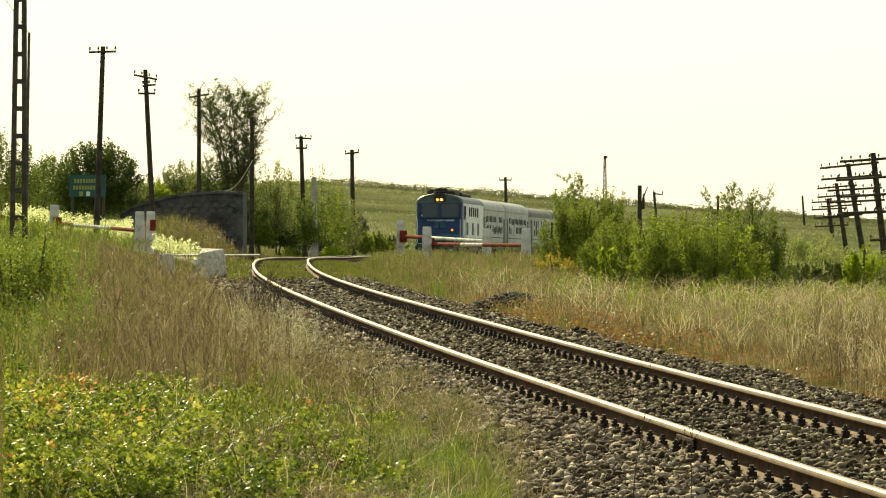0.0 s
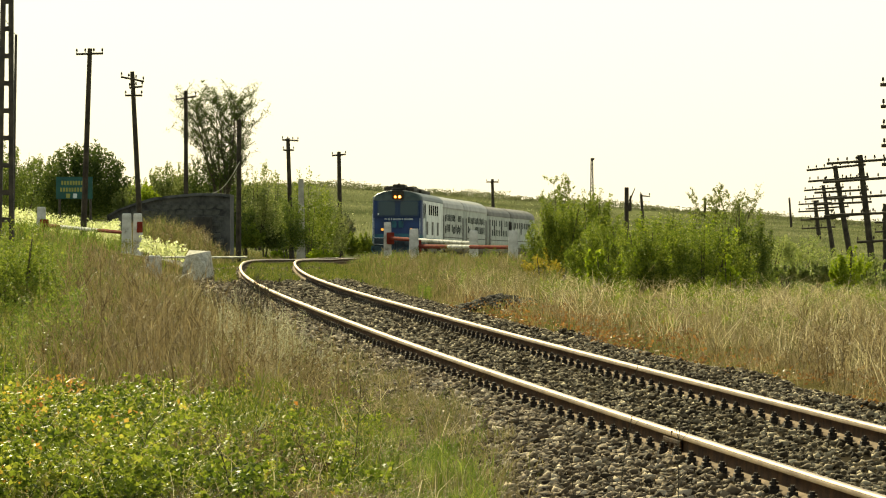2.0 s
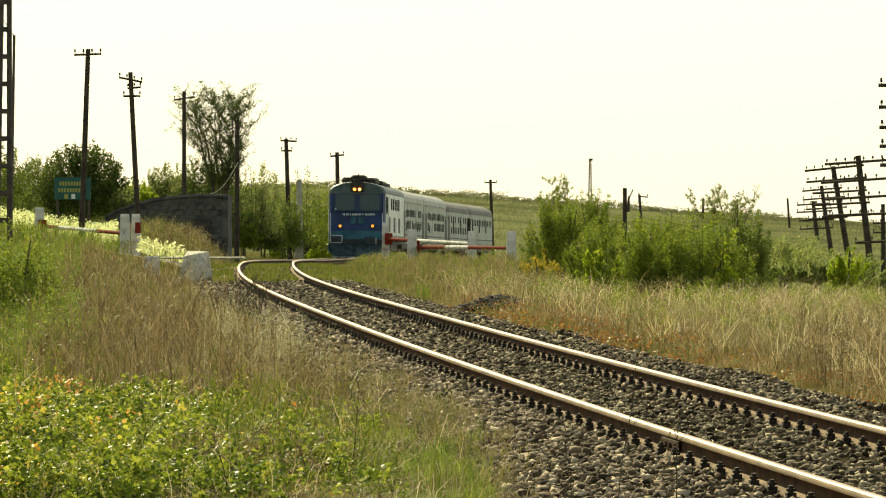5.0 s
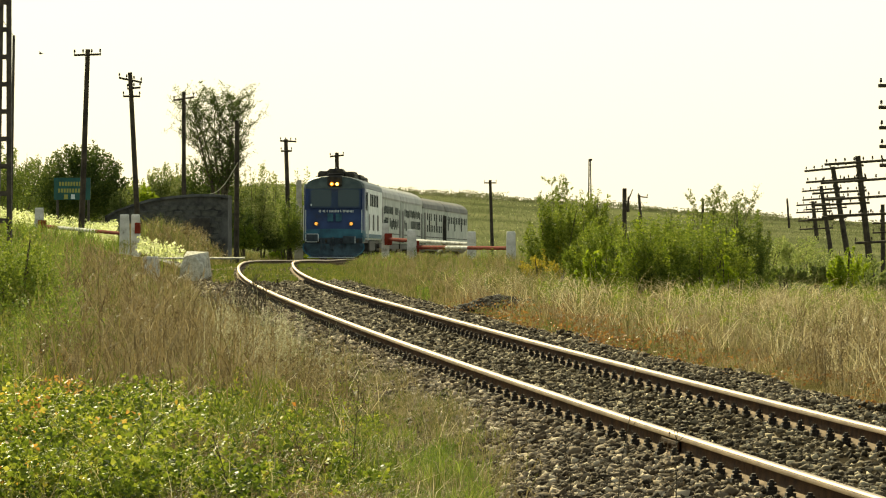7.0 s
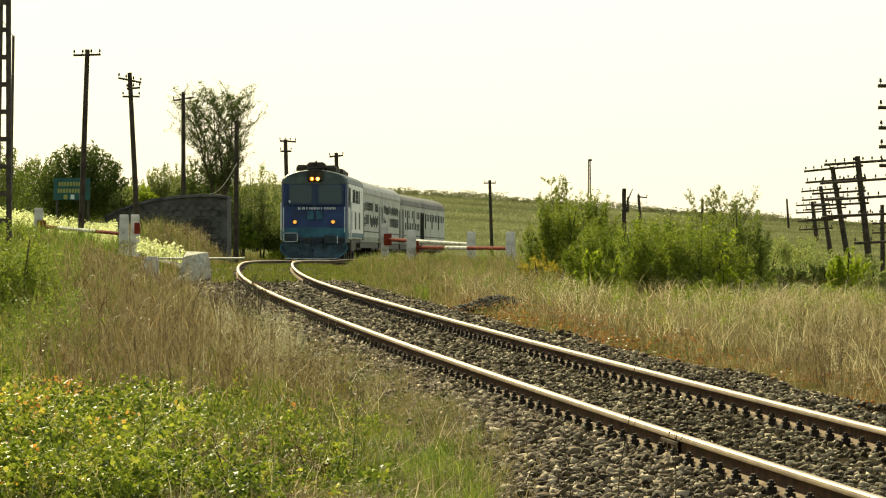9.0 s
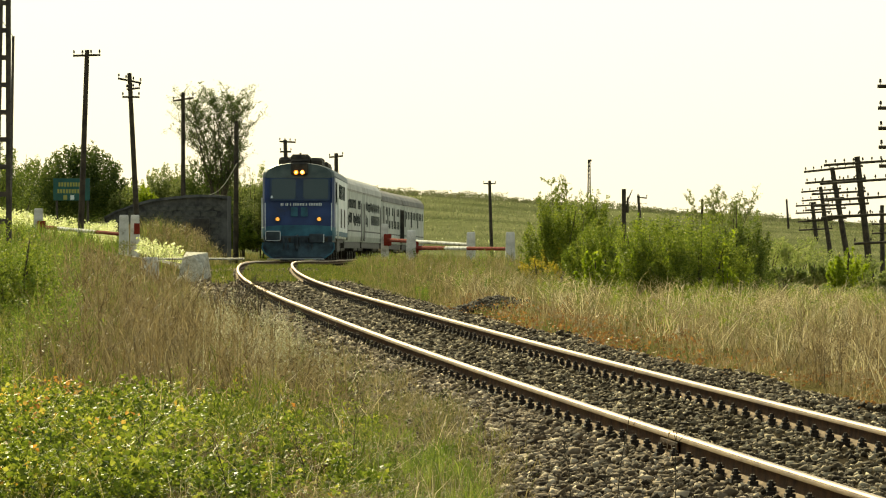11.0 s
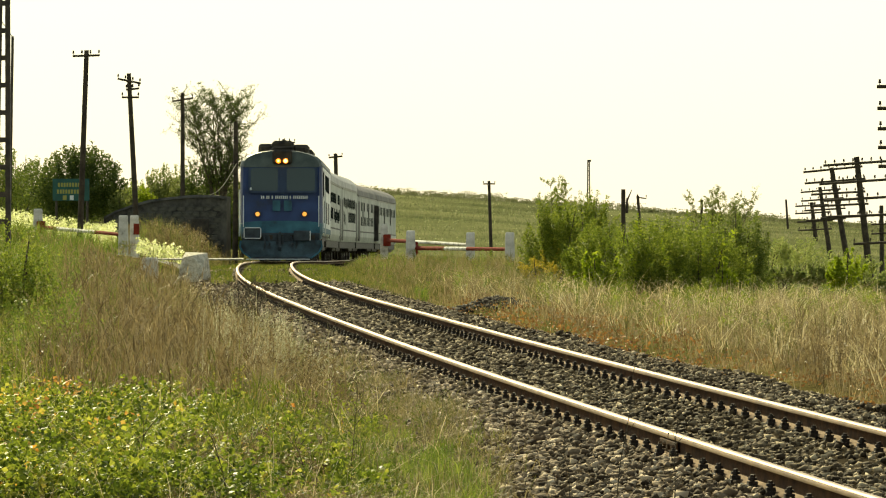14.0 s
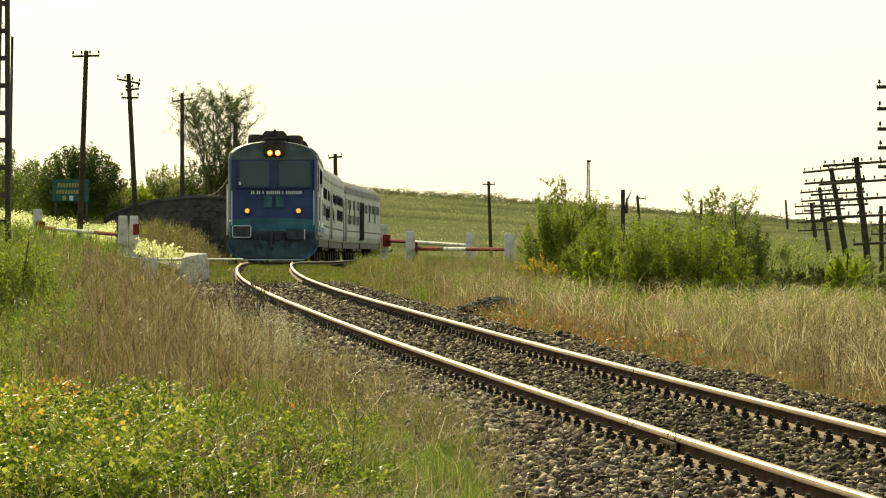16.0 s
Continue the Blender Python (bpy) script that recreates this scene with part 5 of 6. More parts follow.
# hedge on the skyline
rng = np.random.default_rng(80)
n = 420
xs = np.linspace(-25, 62, n) + rng.normal(0, 0.5, n)
ys = 600 + rng.normal(0, 10, n)
pts = []
for x, y in zip(xs, ys):
    h = 0.45 + 0.7 * rng.random() ** 3 + 0.35 * (math.sin(x * 0.35) > 0.4)
    q = np.clip(rng.normal(size=(90, 3)), -1.2, 1.2) * np.array([0.55, 0.5, 0.3]) * h + np.array([x, y, float(land(x, y)) + h * 0.4])
    pts.append(q)
hedge = mesh_object("skyline_hedge", *leaf_cloud(np.concatenate(pts), 0.17, rng), M_meadow)
tagged(hedge, "uneven scrub along the crest of the far meadow", "hedge", kind="stuff")

# pale plumes of flowering weeds on the bank
def plume_patch(b0, b1, d0, d1, n, h, seed, label, z_up=0.0):
    rng = np.random.default_rng(seed)
    x, y = wedge(n, d0, d1, b0, b1, 1.0, rng)
    z = land(x, y) + z_up
    pts = []
    for xx, yy, zz in zip(x, y, z):
        hh = h * (0.7 + 0.6 * rng.random())
        k = 26
        u = rng.random(k)
        pts.append(np.stack([xx + rng.normal(0, 0.05, k) + (rng.random() - 0.5) * 0.15 * u, yy + rng.normal(0, 0.05, k), zz + hh * (0.35 + 0.65 * u)], 1))
    lv = leaf_cloud(np.concatenate(pts), 0.075, rng)
    ob = mesh_object("flowering_weeds", *lv, M_plume)
    sx = blades(np.stack([x, y, z], 1), h * 0.9, 0.02, 0.2, 0.2, rng)
    mesh_object("weed_stems", *sx, M_grass, ob)
    return tagged(ob, label, "weeds", kind="stuff")


plume_patch(-98, -71, 152, 172, 760, 0.8, 90, "pale feathery flowering weeds on the bank")
plume_patch(-66, -55, 132, 150, 130, 0.55, 91, "pale flowering weeds beside the barrier post")

M_straw = foliage("pale_straw_stem", [(0.0, (0.36, 0.28, 0.13)), (0.6, (0.6, 0.5, 0.28)), (1.0, (0.78, 0.7, 0.48))], 0.4)


# ---------------------------------------------------------------- grass and weeds
def off_of(x, y):
    return x - track_x(y)


def grass_area(name, label, x, y, height, width, mat, keep=None, lean=0.35, bend=0.5, seed=5, z=None, spread=0.4, simple=False):
    rng = np.random.default_rng(seed)
    oo = off_of(x, y)
    pts = np.stack([x, y, np.maximum(land(x, y), np.where(np.abs(oo) < 3.2, track_z(y) + bed_height(oo), -99)) - 0.02], 1)
    if keep is not None:
        pts = pts[keep]
        if np.ndim(height):
            height = height[keep]
        if np.ndim(width):
            width = width[keep]
    return tagged(mesh_object(name, *blades(pts, height, width, lean, bend, rng, spread, simple), mat), label, "grass", kind="stuff")


rg = np.random.default_rng(100)


def blade_width(y):
    return 0.0045 + 0.00010 * y


# left verge, near: green grass with dry blades in it
def patchy(x, y, size, level):
    return wavy(x + 3.1, y * 0.6, size) + 0.7 * wavy(x * 1.7, y - 4.2, size * 0.45) > level


def left_edge(x, y):
    return -1.8 - 0.35 * wavy(x, y, 0.35) - 0.3 * wavy(x, y, 1.1)


def tufted(x, y, per, sigma):
    """Gathers scattered points into tufts; also gives each tuft its own share of height."""
    n = len(x)
    c = rg.integers(0, n, max(1, n // per))
    k = rg.integers(0, len(c), n)
    return x[c][k] + rg.normal(0, 1, n) * sigma * (0.5 + rg.random(len(c))[k]), y[c][k] + rg.normal(0, sigma * 2.5, n), (0.55 + 0.75 * rg.random(len(c)))[k]


x, y = wedge(52000, 25.5, 62, -98, 12, 2.0, rg)
x, y, tall = tufted(x, y, 26, 0.06)
o = off_of(x, y)
grass_area("verge_grass", "short green grass tufts on the near verge", x, y, (0.11 + 0.05 * wavy(x, y, 0.7)) * tall, blade_width(y) * 0.8, M_grass, (o < left_edge(x, y)) & ((o < -2.5) | (rg.random(len(x)) < 0.45)), 0.9, 0.8, 101, None, 0.5)
x, y = wedge(50000, 25.5, 75, -98, 14, 2.0, rg)
x, y, tall = tufted(x, y, 22, 0.07)
grass_area("verge_straw", "straw-coloured dry grass on the near verge", x, y, (0.17 + 0.08 * wavy(x, y, 1.3)) * tall, blade_width(y) * 0.6, M_mixgrass, (off_of(x, y) < left_edge(x, y) + 0.2), 1.2, 0.9, 102, None, 0.6)
x, y = wedge(40000, 25.5, 60, -70, 14, 2.0, rg)
x, y, tall = tufted(x, y, 30, 0.10)
grass_area("verge_thatch", "matted brown thatch between the green tufts", x, y, 0.12 * tall, blade_width(y) * 0.7, M_dry, (off_of(x, y) < left_edge(x, y) + 0.35), 1.8, 0.9, 119, None, 0.6)
x, y = wedge(17000, 25.5, 36, -26, 8, 2.0, rg)
x, y, tall = tufted(x, y, 34, 0.05)
grass_area("tall_grass", "fresh green grass tufts at the ballast edge", x, y, 0.2 * tall, blade_width(y) * 0.75, M_fresh, (off_of(x, y) < left_edge(x, y) - 0.15) & patchy(x, y, 0.5, -0.2), 0.7, 0.6, 112, None, 0.5)
# creeper carpet in leafy mounds
x, y = wedge(170000, 25.5, 60, -98, 4, 1.9, rg)
edge = np.interp(y, [26, 34, 38, 42, 46, 52, 58], [-12, -22, -32, -47, -60, -80, -97]) + 9 * wavy(x, y * 0.5, 0.5)
mound = np.clip(0.42 + 0.5 * wavy(x * 1.1, y * 0.35, 0.042) + 0.3 * wavy(x + 2, y * 0.4, 0.11) + 0.25 * wavy(x + 5, y * 0.45, 0.37), 0, 1.2)
keep = (x / y * 1000 < edge) & (mound > 0.12 + 0.3 * rg.random(len(x)))
x, y, mound = x[keep], y[keep], mound[keep]
z = land(x, y) + 0.02 + 0.33 * mound * (1 - 0.7 * rg.random(len(x)) ** 2.2)
creeper = mesh_object("creeper", *leaf_cloud(np.stack([x, y, z], 1), 0.038, rg, 0.4, 0.8), M_creeper)
tagged(creeper, "carpet of creeping plants with green, yellow and red leaves", "creeper", kind="stuff")
M_autumn = foliage("orange_creeper_leaf", [(0.0, (0.30, 0.10, 0.03)), (0.4, (0.50, 0.24, 0.06)), (0.8, (0.62, 0.40, 0.10)), (1.0, (0.42, 0.06, 0.03))], 0.5)
px, py = [], []
for b, d, n, r in ((-86, 45.5, 90, 0.16), (-80, 46, 70, 0.14), (-64, 46.5, 60, 0.10), (-83, 40, 60, 0.10), (-79, 38.5, 40, 0.08), (-90, 53, 70, 0.2), (-88, 35, 24, 0.06), (-36, 40.5, 20, 0.06), (-92, 30, 16, 0.05), (-70, 33, 18, 0.07)):
    px.append(b * d / 1000 + rg.normal(0, r, n))
    py.append(d + rg.normal(0, 2.2 * r, n))
x, y = np.concatenate(px), np.concatenate(py)
tagged(mesh_object("autumn_creeper", *leaf_cloud(np.stack([x, y, land(x, y) + 0.2 + 0.16 * rg.random(len(x))], 1), 0.045, rg, 0.4, 0.8), M_autumn), "patches of orange and red autumn leaves in the creeper", "creeper", kind="stuff")
x, y = wedge(3000, 25.5, 95, -95, 4, 1.9, rg)
grass_area("pale_stems", "single pale straw stems on the verge", x, y, 0.42, blade_width(y) * 0.6, M_straw, (off_of(x, y) < -2.0) & patchy(x, y, 0.7, -0.2), 1.9, 0.9, 117, None, 0.5)
# brown weeds further along the left
x, y = wedge(46000, 40, 118, -92, -10, 1.6, rg)
x, y, tall = tufted(x, y, 34, 0.09)
o = off_of(x, y)
grass_area("brown_weeds", "tall brown withered weeds beside the ballast", x, y, (0.60 + 0.2 * wavy(x, y, 1.1)) * tall * smooth(-1.6, -3.0, o) * (1 - 0.7 * smooth(60, 84, y)), blade_width(y) * 0.5, M_stalk, (o < -1.8 + 0.2 * wavy(x, y, 0.6)) & (o > -7.0) & patchy(x, y, 0.9, -0.7), 0.55, 0.4, 103, None, 0.6)
x, y = wedge(40000, 40, 118, -92, -10, 1.6, rg)
x, y, tall = tufted(x, y, 30, 0.08)
o = off_of(x, y)
grass_area("tan_grass", "tan seed-headed grass among the weeds", x, y, (0.5 + 0.15 * wavy(x, y, 0.9)) * tall * smooth(-1.5, -2.8, o) * (1 - 0.6 * smooth(64, 90, y)), blade_width(y) * 0.6, M_dry, (o < -1.8) & (o > -7.5) & patchy(x + 7, y, 0.8, -0.3), 0.7, 0.6, 113, None, 0.6)
x, y = wedge(56000, 44, 128, -98, -20, 1.6, rg)
x, y, tall = tufted(x, y, 26, 0.11)
o = off_of(x, y)
grass_area("bank_grass", "half-dry meadow grass on the bank", x, y, (0.40 + 0.16 * wavy(x, y, 1.4)) * tall * (1 - 0.5 * smooth(75, 105, y) * (x / y > -0.075)), blade_width(y) * 0.8, M_mixgrass, (o < -2.1), 0.7, 0.7, 104, None, 0.6)
x, y = wedge(60000, 46, 175, -98, -40, 1.3, rg)
x, y, tall = tufted(x, y, 30, 0.13)
grass_area("bank_greens", "green weeds and grass on the upper bank", x, y, (0.42 + 0.16 * wavy(x, y, 1.6)) * tall, blade_width(y) * 1.1, M_fresh, (off_of(x, y) < -5.0 - 0.5 * wavy(x, y, 1.5)), 0.6, 0.7, 105, None, 0.6)
# right side: dry grass
x, y = wedge(100000, 40, 128, -20, 98, 1.6, rg)
x, y, tall = tufted(x, y, 46, 0.10)
o = off_of(x, y)
grass_area("dry_grass", "arching tufts of straw-coloured dry grass beside the track", x, y, (0.34 + 0.12 * wavy(x, y, 0.9)) * tall * (0.35 + 0.65 * smooth(2.8, 4.6, o)) * (1 - 0.4 * smooth(66, 86, y) * (x / y > 0.024)), blade_width(y) * 0.55, M_dry, (o > 3.0 + 0.4 * wavy(x, y, 0.9)), 1.3, 1.0, 106, None, 0.5)
x, y = wedge(13000, 42, 110, -10, 98, 1.6, rg)
o = off_of(x, y)
# these pale stems also supply the bright highlights in the grass
grass_area("straw_stems", "long pale straw stems bent over the grass", x, y, 0.5, blade_width(y) * 0.65, M_straw, (o > 3.3) & patchy(x, y, 0.6, 0.0), 1.6, 0.9, 114, None, 0.5)
x, y = wedge(50000, 50, 150, -22, 98, 1.4, rg)
x, y, tall = tufted(x, y, 30, 0.12)
o = off_of(x, y)
grass_area("mixed_grass", "half-green grass between the dry tufts", x, y, (0.36 + 0.14 * wavy(x, y, 1.1)) * tall * (0.4 + 0.6 * smooth(2.6, 4.6, o)) * (1 - 0.4 * smooth(66, 86, y) * (x / y > 0.024)), blade_width(y) * 0.9, M_mixgrass, (o > 2.6) & patchy(x + 2, y, 0.9, -0.4), 0.8, 0.7, 107, None, 0.6)
x, y = wedge(40000, 42, 128, -20, 98, 1.5, rg)
x, y, tall = tufted(x, y, 26, 0.10)
o = off_of(x, y)
grass_area("brown_thatch", "brown broken stems low in the dry grass", x, y, (0.24 + 0.1 * wavy(x, y, 0.7)) * tall, blade_width(y) * 0.8, M_stalk, o > 2.9, 0.9, 0.6, 115, None, 0.6)
# long grass on the low bank between the line and the barriers
x, y = wedge(30000, 96, 185, -30, 22, 1.0, rg)
x, y, tall = tufted(x, y, 30, 0.12)
o = off_of(x, y)
grass_area("barrier_grass", "long half-green grass round the barrier posts", x, y, 0.27 * tall * smooth(1.6, 3.0, o), blade_width(y) * 1.0, M_mixgrass, (o > 1.8) & (np.abs(y - 131 - 0.22 * o) > 2.1), 0.6, 0.6, 125, None, 0.5)
# around the crossing and along the curve
x, y = wedge(80000, 112, 300, -60, 30, 1.0, rg)
o = off_of(x, y)
grass_area("crossing_grass", "green and straw grass along the curve", x, y, (0.26 + 0.12 * wavy(x, y, 1.6)) * np.where(y < 165, 0.75, 1.0), blade_width(y) * 0.8, M_mixgrass, (np.abs(o) > 2.3) & ((np.abs(y - 131 - 0.22 * o) > 2.4) | (o > 0)), 0.6, 0.6, 108, None, 0.6, True)
x, y = wedge(22000, 104, 150, -50, -10, 1.0, rg)
o = off_of(x, y)
grass_area("trackside_greens", "short bright grass between the rails at the crossing", x, y, 0.13, 0.016, M_grass, (np.abs(o) < 3.4) & (np.abs(np.abs(o) - 0.75) > 0.14) & (y > 111 + 3 * wavy(x, y, 0.6)) & ((np.abs(y - 131 - 0.22 * o) > 2.0) | (o > 1.5)), 0.6, 0.5, 109, None, 0.5)
# far meadow
x, y = wedge(120000, 160, 640, -100, 100, 1.0, rg)
grass_area("meadow_grass", "rough grass of the far meadow, distance haze in its colour", x, y, 0.26 + 0.10 * wavy(x, y, 9.0), 0.022 + 0.00008 * y, M_meadow, np.abs(off_of(x, y)) > 3.2, 0.9, 0.5, 110, None, 0.6, True)
x, y = wedge(5000, 300, 560, -40, 60, 1.0, rg)
keep = wavy(x * 0.25, y, 6.0) > 0.1
x, y = x[keep], y[keep]
tagged(mesh_object("meadow_flowers", *leaf_cloud(np.stack([x, y, land(x, y) + 0.25 + 0.15 * rg.random(len(x))], 1), 0.08, rg), M_plume), "drifts of pale seed heads in the far meadow", "flowers", kind="stuff")
# leaf litter along the right shoulder
x, y = wedge(26000, 36, 90, 0, 98, 1.8, rg)
o = off_of(x, y)
keep = (o > 2.3 + 0.3 * wavy(x, y, 0.5)) & (o < 4.2 + 0.5 * wavy(x, y, 0.9)) & patchy(x, y * 0.6, 0.5, 0.4)
x, y = x[keep], y[keep]
z = np.maximum(land(x, y), track_z(y) + bed_height(off_of(x, y))) + 0.03 + 0.10 * rg.random(len(x)) ** 2
tagged(mesh_object("leaf_litter", *leaf_cloud(np.stack([x, y, z], 1), 0.04, rg, 0.5), M_litter), "rusty fallen leaves and low creepers on the shoulder", "leaf litter", kind="stuff")
x, y = wedge(9000, 52, 92, 4, 56, 1.6, rg)
o = off_of(x, y)
keep = (o > 2.4 + 0.3 * wavy(x, y, 0.5)) & (o < 4.6 + 0.8 * wavy(x, y, 1.3)) & patchy(x, y, 0.6, -0.3)
x, y = x[keep], y[keep]
z = np.maximum(land(x, y), track_z(y) + np.where(off_of(x, y) < 3.2, bed_height(off_of(x, y)), -9)) + 0.04 + 0.16 * rg.random(len(x)) ** 1.5
tagged(mesh_object("red_creeper", *leaf_cloud(np.stack([x, y, z], 1), 0.05, rg, 0.4), M_litter), "orange and red low creeper along the ballast shoulder", "creeper", kind="stuff")
# dead brown tangle at the near edge
x, y = wedge(24000, 25.5, 35, -62, -14, 2.0, rg)
grass_area("dead_tangle", "tangle of dead brown stems in the verge", x, y, 0.24, 0.006, M_stalk, (off_of(x, y) < -1.9) & patchy(x * 1.3, y * 0.5, 0.4, 0.05), 1.2, 0.9, 116, None, 0.6)
# heap of dark stones beside the line
rh = np.random.default_rng(77)
n = 900
a, r = rh.random(n) * 6.283, rh.random(n) ** 0.6
hx, hy = 0.95 + 0.85 * r * np.cos(a), 84 + 1.6 * r * np.sin(a)
hv, hf = stones(n, 10, 20, 1.0, 2.0, 0.06, rh)
centre = hv.reshape(-1, 6, 3).mean(1, keepdims=True)
k = len(centre)
place = np.stack([hx, hy, land(hx, hy) + 0.02 + 0.15 * (1 - r) + 0.05 * rh.random(n)], 1)[:k, None]
heap = mesh_object("stone_heap", ((hv.reshape(-1, 6, 3) - centre) + place).reshape(-1, 3), hf, M_heap)
tagged(heap, "low heap of dark dirty stones beside the track", "stone heap", kind="stuff")
# single tall stalks standing out of the verge
def tall_stalks(n, b0, b1, d0, d1, h, seed, label, mat):
    rng = np.random.default_rng(seed)
    x, y = wedge(n, d0, d1, b0, b1, 1.6, rng)
    keep = np.abs(off_of(x, y) + 0.3) > 2.6
    x, y = x[keep], y[keep]
    z = land(x, y)
    hh = h * (0.5 + 0.8 * rng.random(len(x)))
    p = np.stack([x, y, z], 1)
    a = blades(p, hh, blade_width(y) * 1.3, 0.5, 0.4, rng, 0.0)
    twigs = []
    for q, t in zip(p, hh):
        k = 14
        u = 0.35 + 0.6 * rng.random(k)
        twigs.append(np.stack([q[0] + rng.normal(0, 0.03, k), q[1] + rng.normal(0, 0.03, k), q[2] + u * t], 1))
    tw = np.concatenate(twigs)
    b = blades(tw, 0.13, 0.006 + 0.00004 * tw[:, 1], 1.6, 0.3, rng)
    return tagged(mesh_object("tall_weeds", *merged(a, b), mat), label, "weeds", kind="stuff")


def weed_clumps(n, b0, b1, d0, d1, o0, o1, h, spread, leaves, leaf, mat, seed, label):
    """Leafy weeds: each plant a loose cone of small leaves on thin stems."""
    rng = np.random.default_rng(seed)
    x, y = wedge(n, d0, d1, b0, b1, 1.5, rng)
    o = off_of(x, y)
    k = (o > o0) & (o < o1)
    x, y = x[k], y[k]
    z = land(x, y)
    pts, stems = [], []
    for xx, yy, zz in zip(x, y, z):
        hh, sp = h * (0.5 + 0.8 * rng.random()), spread * (0.6 + 0.8 * rng.random())
        m = int(leaves * (0.6 + 0.8 * rng.random()))
        arms = 7
        az, tilt = rng.random(arms) * 6.283, rng.random(arms) * sp
        a = rng.integers(0, arms, m)
        u = 0.12 + 0.88 * rng.random(m) ** 0.7
        pts.append(np.stack([xx + np.cos(az[a]) * tilt[a] * u + rng.normal(0, 0.025, m), yy + np.sin(az[a]) * tilt[a] * u + rng.normal(0, 0.025, m), zz + hh * u * (1 - 0.25 * tilt[a] / sp * u)], 1))
        stems.append(np.stack([np.full(3, xx) + rng.normal(0, 0.03, 3), np.full(3, yy), np.full(3, zz)], 1))
    a = leaf_cloud(np.concatenate(pts), leaf, rng, 0.0, 0.4)
    b = blades(np.concatenate(stems), h * 0.9, 0.012, 0.3, 0.3, rng)
    return tagged(mesh_object("leafy_weeds", *merged(a, b), mat), label, "weeds", kind="stuff")


weed_clumps(200, -88, -18, 42, 72, -7.5, -2.0, 0.7, 0.22, 130, 0.035, M_stalk, 201, "withered brown leafy weeds beside the ballast")
weed_clumps(360, -98, -48, 52, 125, -11.0, -2.8, 0.5, 0.2, 130, 0.035, M_fresh, 202, "dull green leafy weeds on the bank")
weed_clumps(150, -98, -78, 44, 95, -20, -3.0, 0.9, 0.25, 170, 0.035, M_fresh, 203, "fresh green leafy weeds at the meadow edge")
weed_clumps(120, -98, -55, 85, 140, -20, -3.4, 0.6, 0.25, 130, 0.05, M_grass, 204, "green weeds around the barrier posts")
weed_clumps(46, 77, 94, 45, 56, 3.0, 9.0, 0.5, 0.12, 90, 0.026, M_stalk, 205, "dark brown dock plants beside the ballast")
weed_clumps(240, 5, 98, 60, 125, 3.6, 12.0, 0.45, 0.2, 100, 0.04, M_bush, 206, "green weeds growing through the dry grass")
weed_clumps(150, -30, 20, 94, 150, 2.4, 9.0, 0.42, 0.14, 60, 0.04, M_fresh, 215, "fresh green weeds round the barrier posts")
weed_clumps(110, -30, 20, 94, 150, 2.6, 9.0, 0.45, 0.1, 50, 0.035, M_dry, 216, "dry seed-headed weeds round the barrier posts")
weed_clumps(90, -40, 6, 27, 50, -4.5, -1.7, 0.3, 0.14, 90, 0.025, M_grass, 207, "small green weeds at the ballast edge")
weed_clumps(110, -68, -45, 148, 182, -6.5, -2.4, 0.7, 0.25, 110, 0.06, M_stalk, 208, "tan withered weeds in front of the stone hut")
weed_clumps(70, -60, -20, 25.5, 34, -4.0, -1.9, 0.28, 0.2, 110, 0.03, M_stalk, 209, "dead brown weeds in the near verge")
weed_clumps(230, -98, -14, 25.5, 44, -9.0, -2.0, 0.26, 0.2, 90, 0.036, M_creeper, 210, "mounds of leafy creepers in the verge")
weed_clumps(46, -60, 6, 25.5, 38, -6.0, -1.8, 0.3, 0.12, 70, 0.022, M_grass, 211, "fine green weeds in the verge grass")
x, y = wedge(9000, 145, 185, -68, -42, 1.0, rg)
grass_area("hut_grass", "tan grass on the bank below the hut", x, y, 0.5 + 0.2 * wavy(x, y, 1.1), 0.016, M_mixgrass, off_of(x, y) < -2.3, 0.6, 0.6, 118, None, 0.6)
M_grey = foliage("pale_grey_seed_head", [(0.0, (0.16, 0.15, 0.08)), (0.5, (0.34, 0.32, 0.20)), (1.0, (0.58, 0.54, 0.38))], 0.45)
weed_clumps(120, -54, -24, 43, 66, -6.0, -1.9, 0.8, 0.06, 150, 0.02, M_grey, 212, "tall pale grey seed-headed weeds beside the ballast")
weed_clumps(60, -85, -30, 40, 60, -7.0, -2.0, 0.75, 0.12, 60, 0.025, M_stalk, 213, "tall dark withered weeds")
for k, (b, d, h) in enumerate(((-42.0, 66, 1.35), (-45.5, 64, 1.2), (-40.5, 62, 1.15), (-49.5, 66, 1.1), (-44.0, 68, 1.3))):
    tw = tree("bare dark twiggy shrub beside the rail", b, d, h, 0.012, 120, M_stalk, 0.02, 220 + k, None, 0.26, 3, 2, 0.3, 0.42)
    tw["category"], tw["group"] = "shrub", "bare shrubs"
weed_clumps(120, -66, -47, 98, 114, -7.0, -1.9, 0.5, 0.14, 70, 0.03, M_stalk, 214, "withered weeds before the concrete slab")
# slack cable on the pole beside the tree
pts = [bearing(-44.6, 195.8, EYE_Z + 8.5 * 0.1958).lerp(bearing(-52.0, 195.8, EYE_Z + 1.6 * 0.1958), k / 8) - Vector((0, 0, 0.42 * math.sin(math.pi * k / 8))) for k in range(9)]
tagged(part("slack_cable", rods(*[(a, b, 0.013) for a, b in zip(pts, pts[1:])], seg=5), M_pale), "pale slack cable hanging from the bare pole", "cable")
tall_stalks(160, -78, -50, 86, 113, 0.9, 124, "dark bare weed stalks before the concrete slab", M_stalk)
tall_stalks(700, -82, -16, 38, 95, 1.05, 120, "tall bare brown weed stalks", M_stalk)
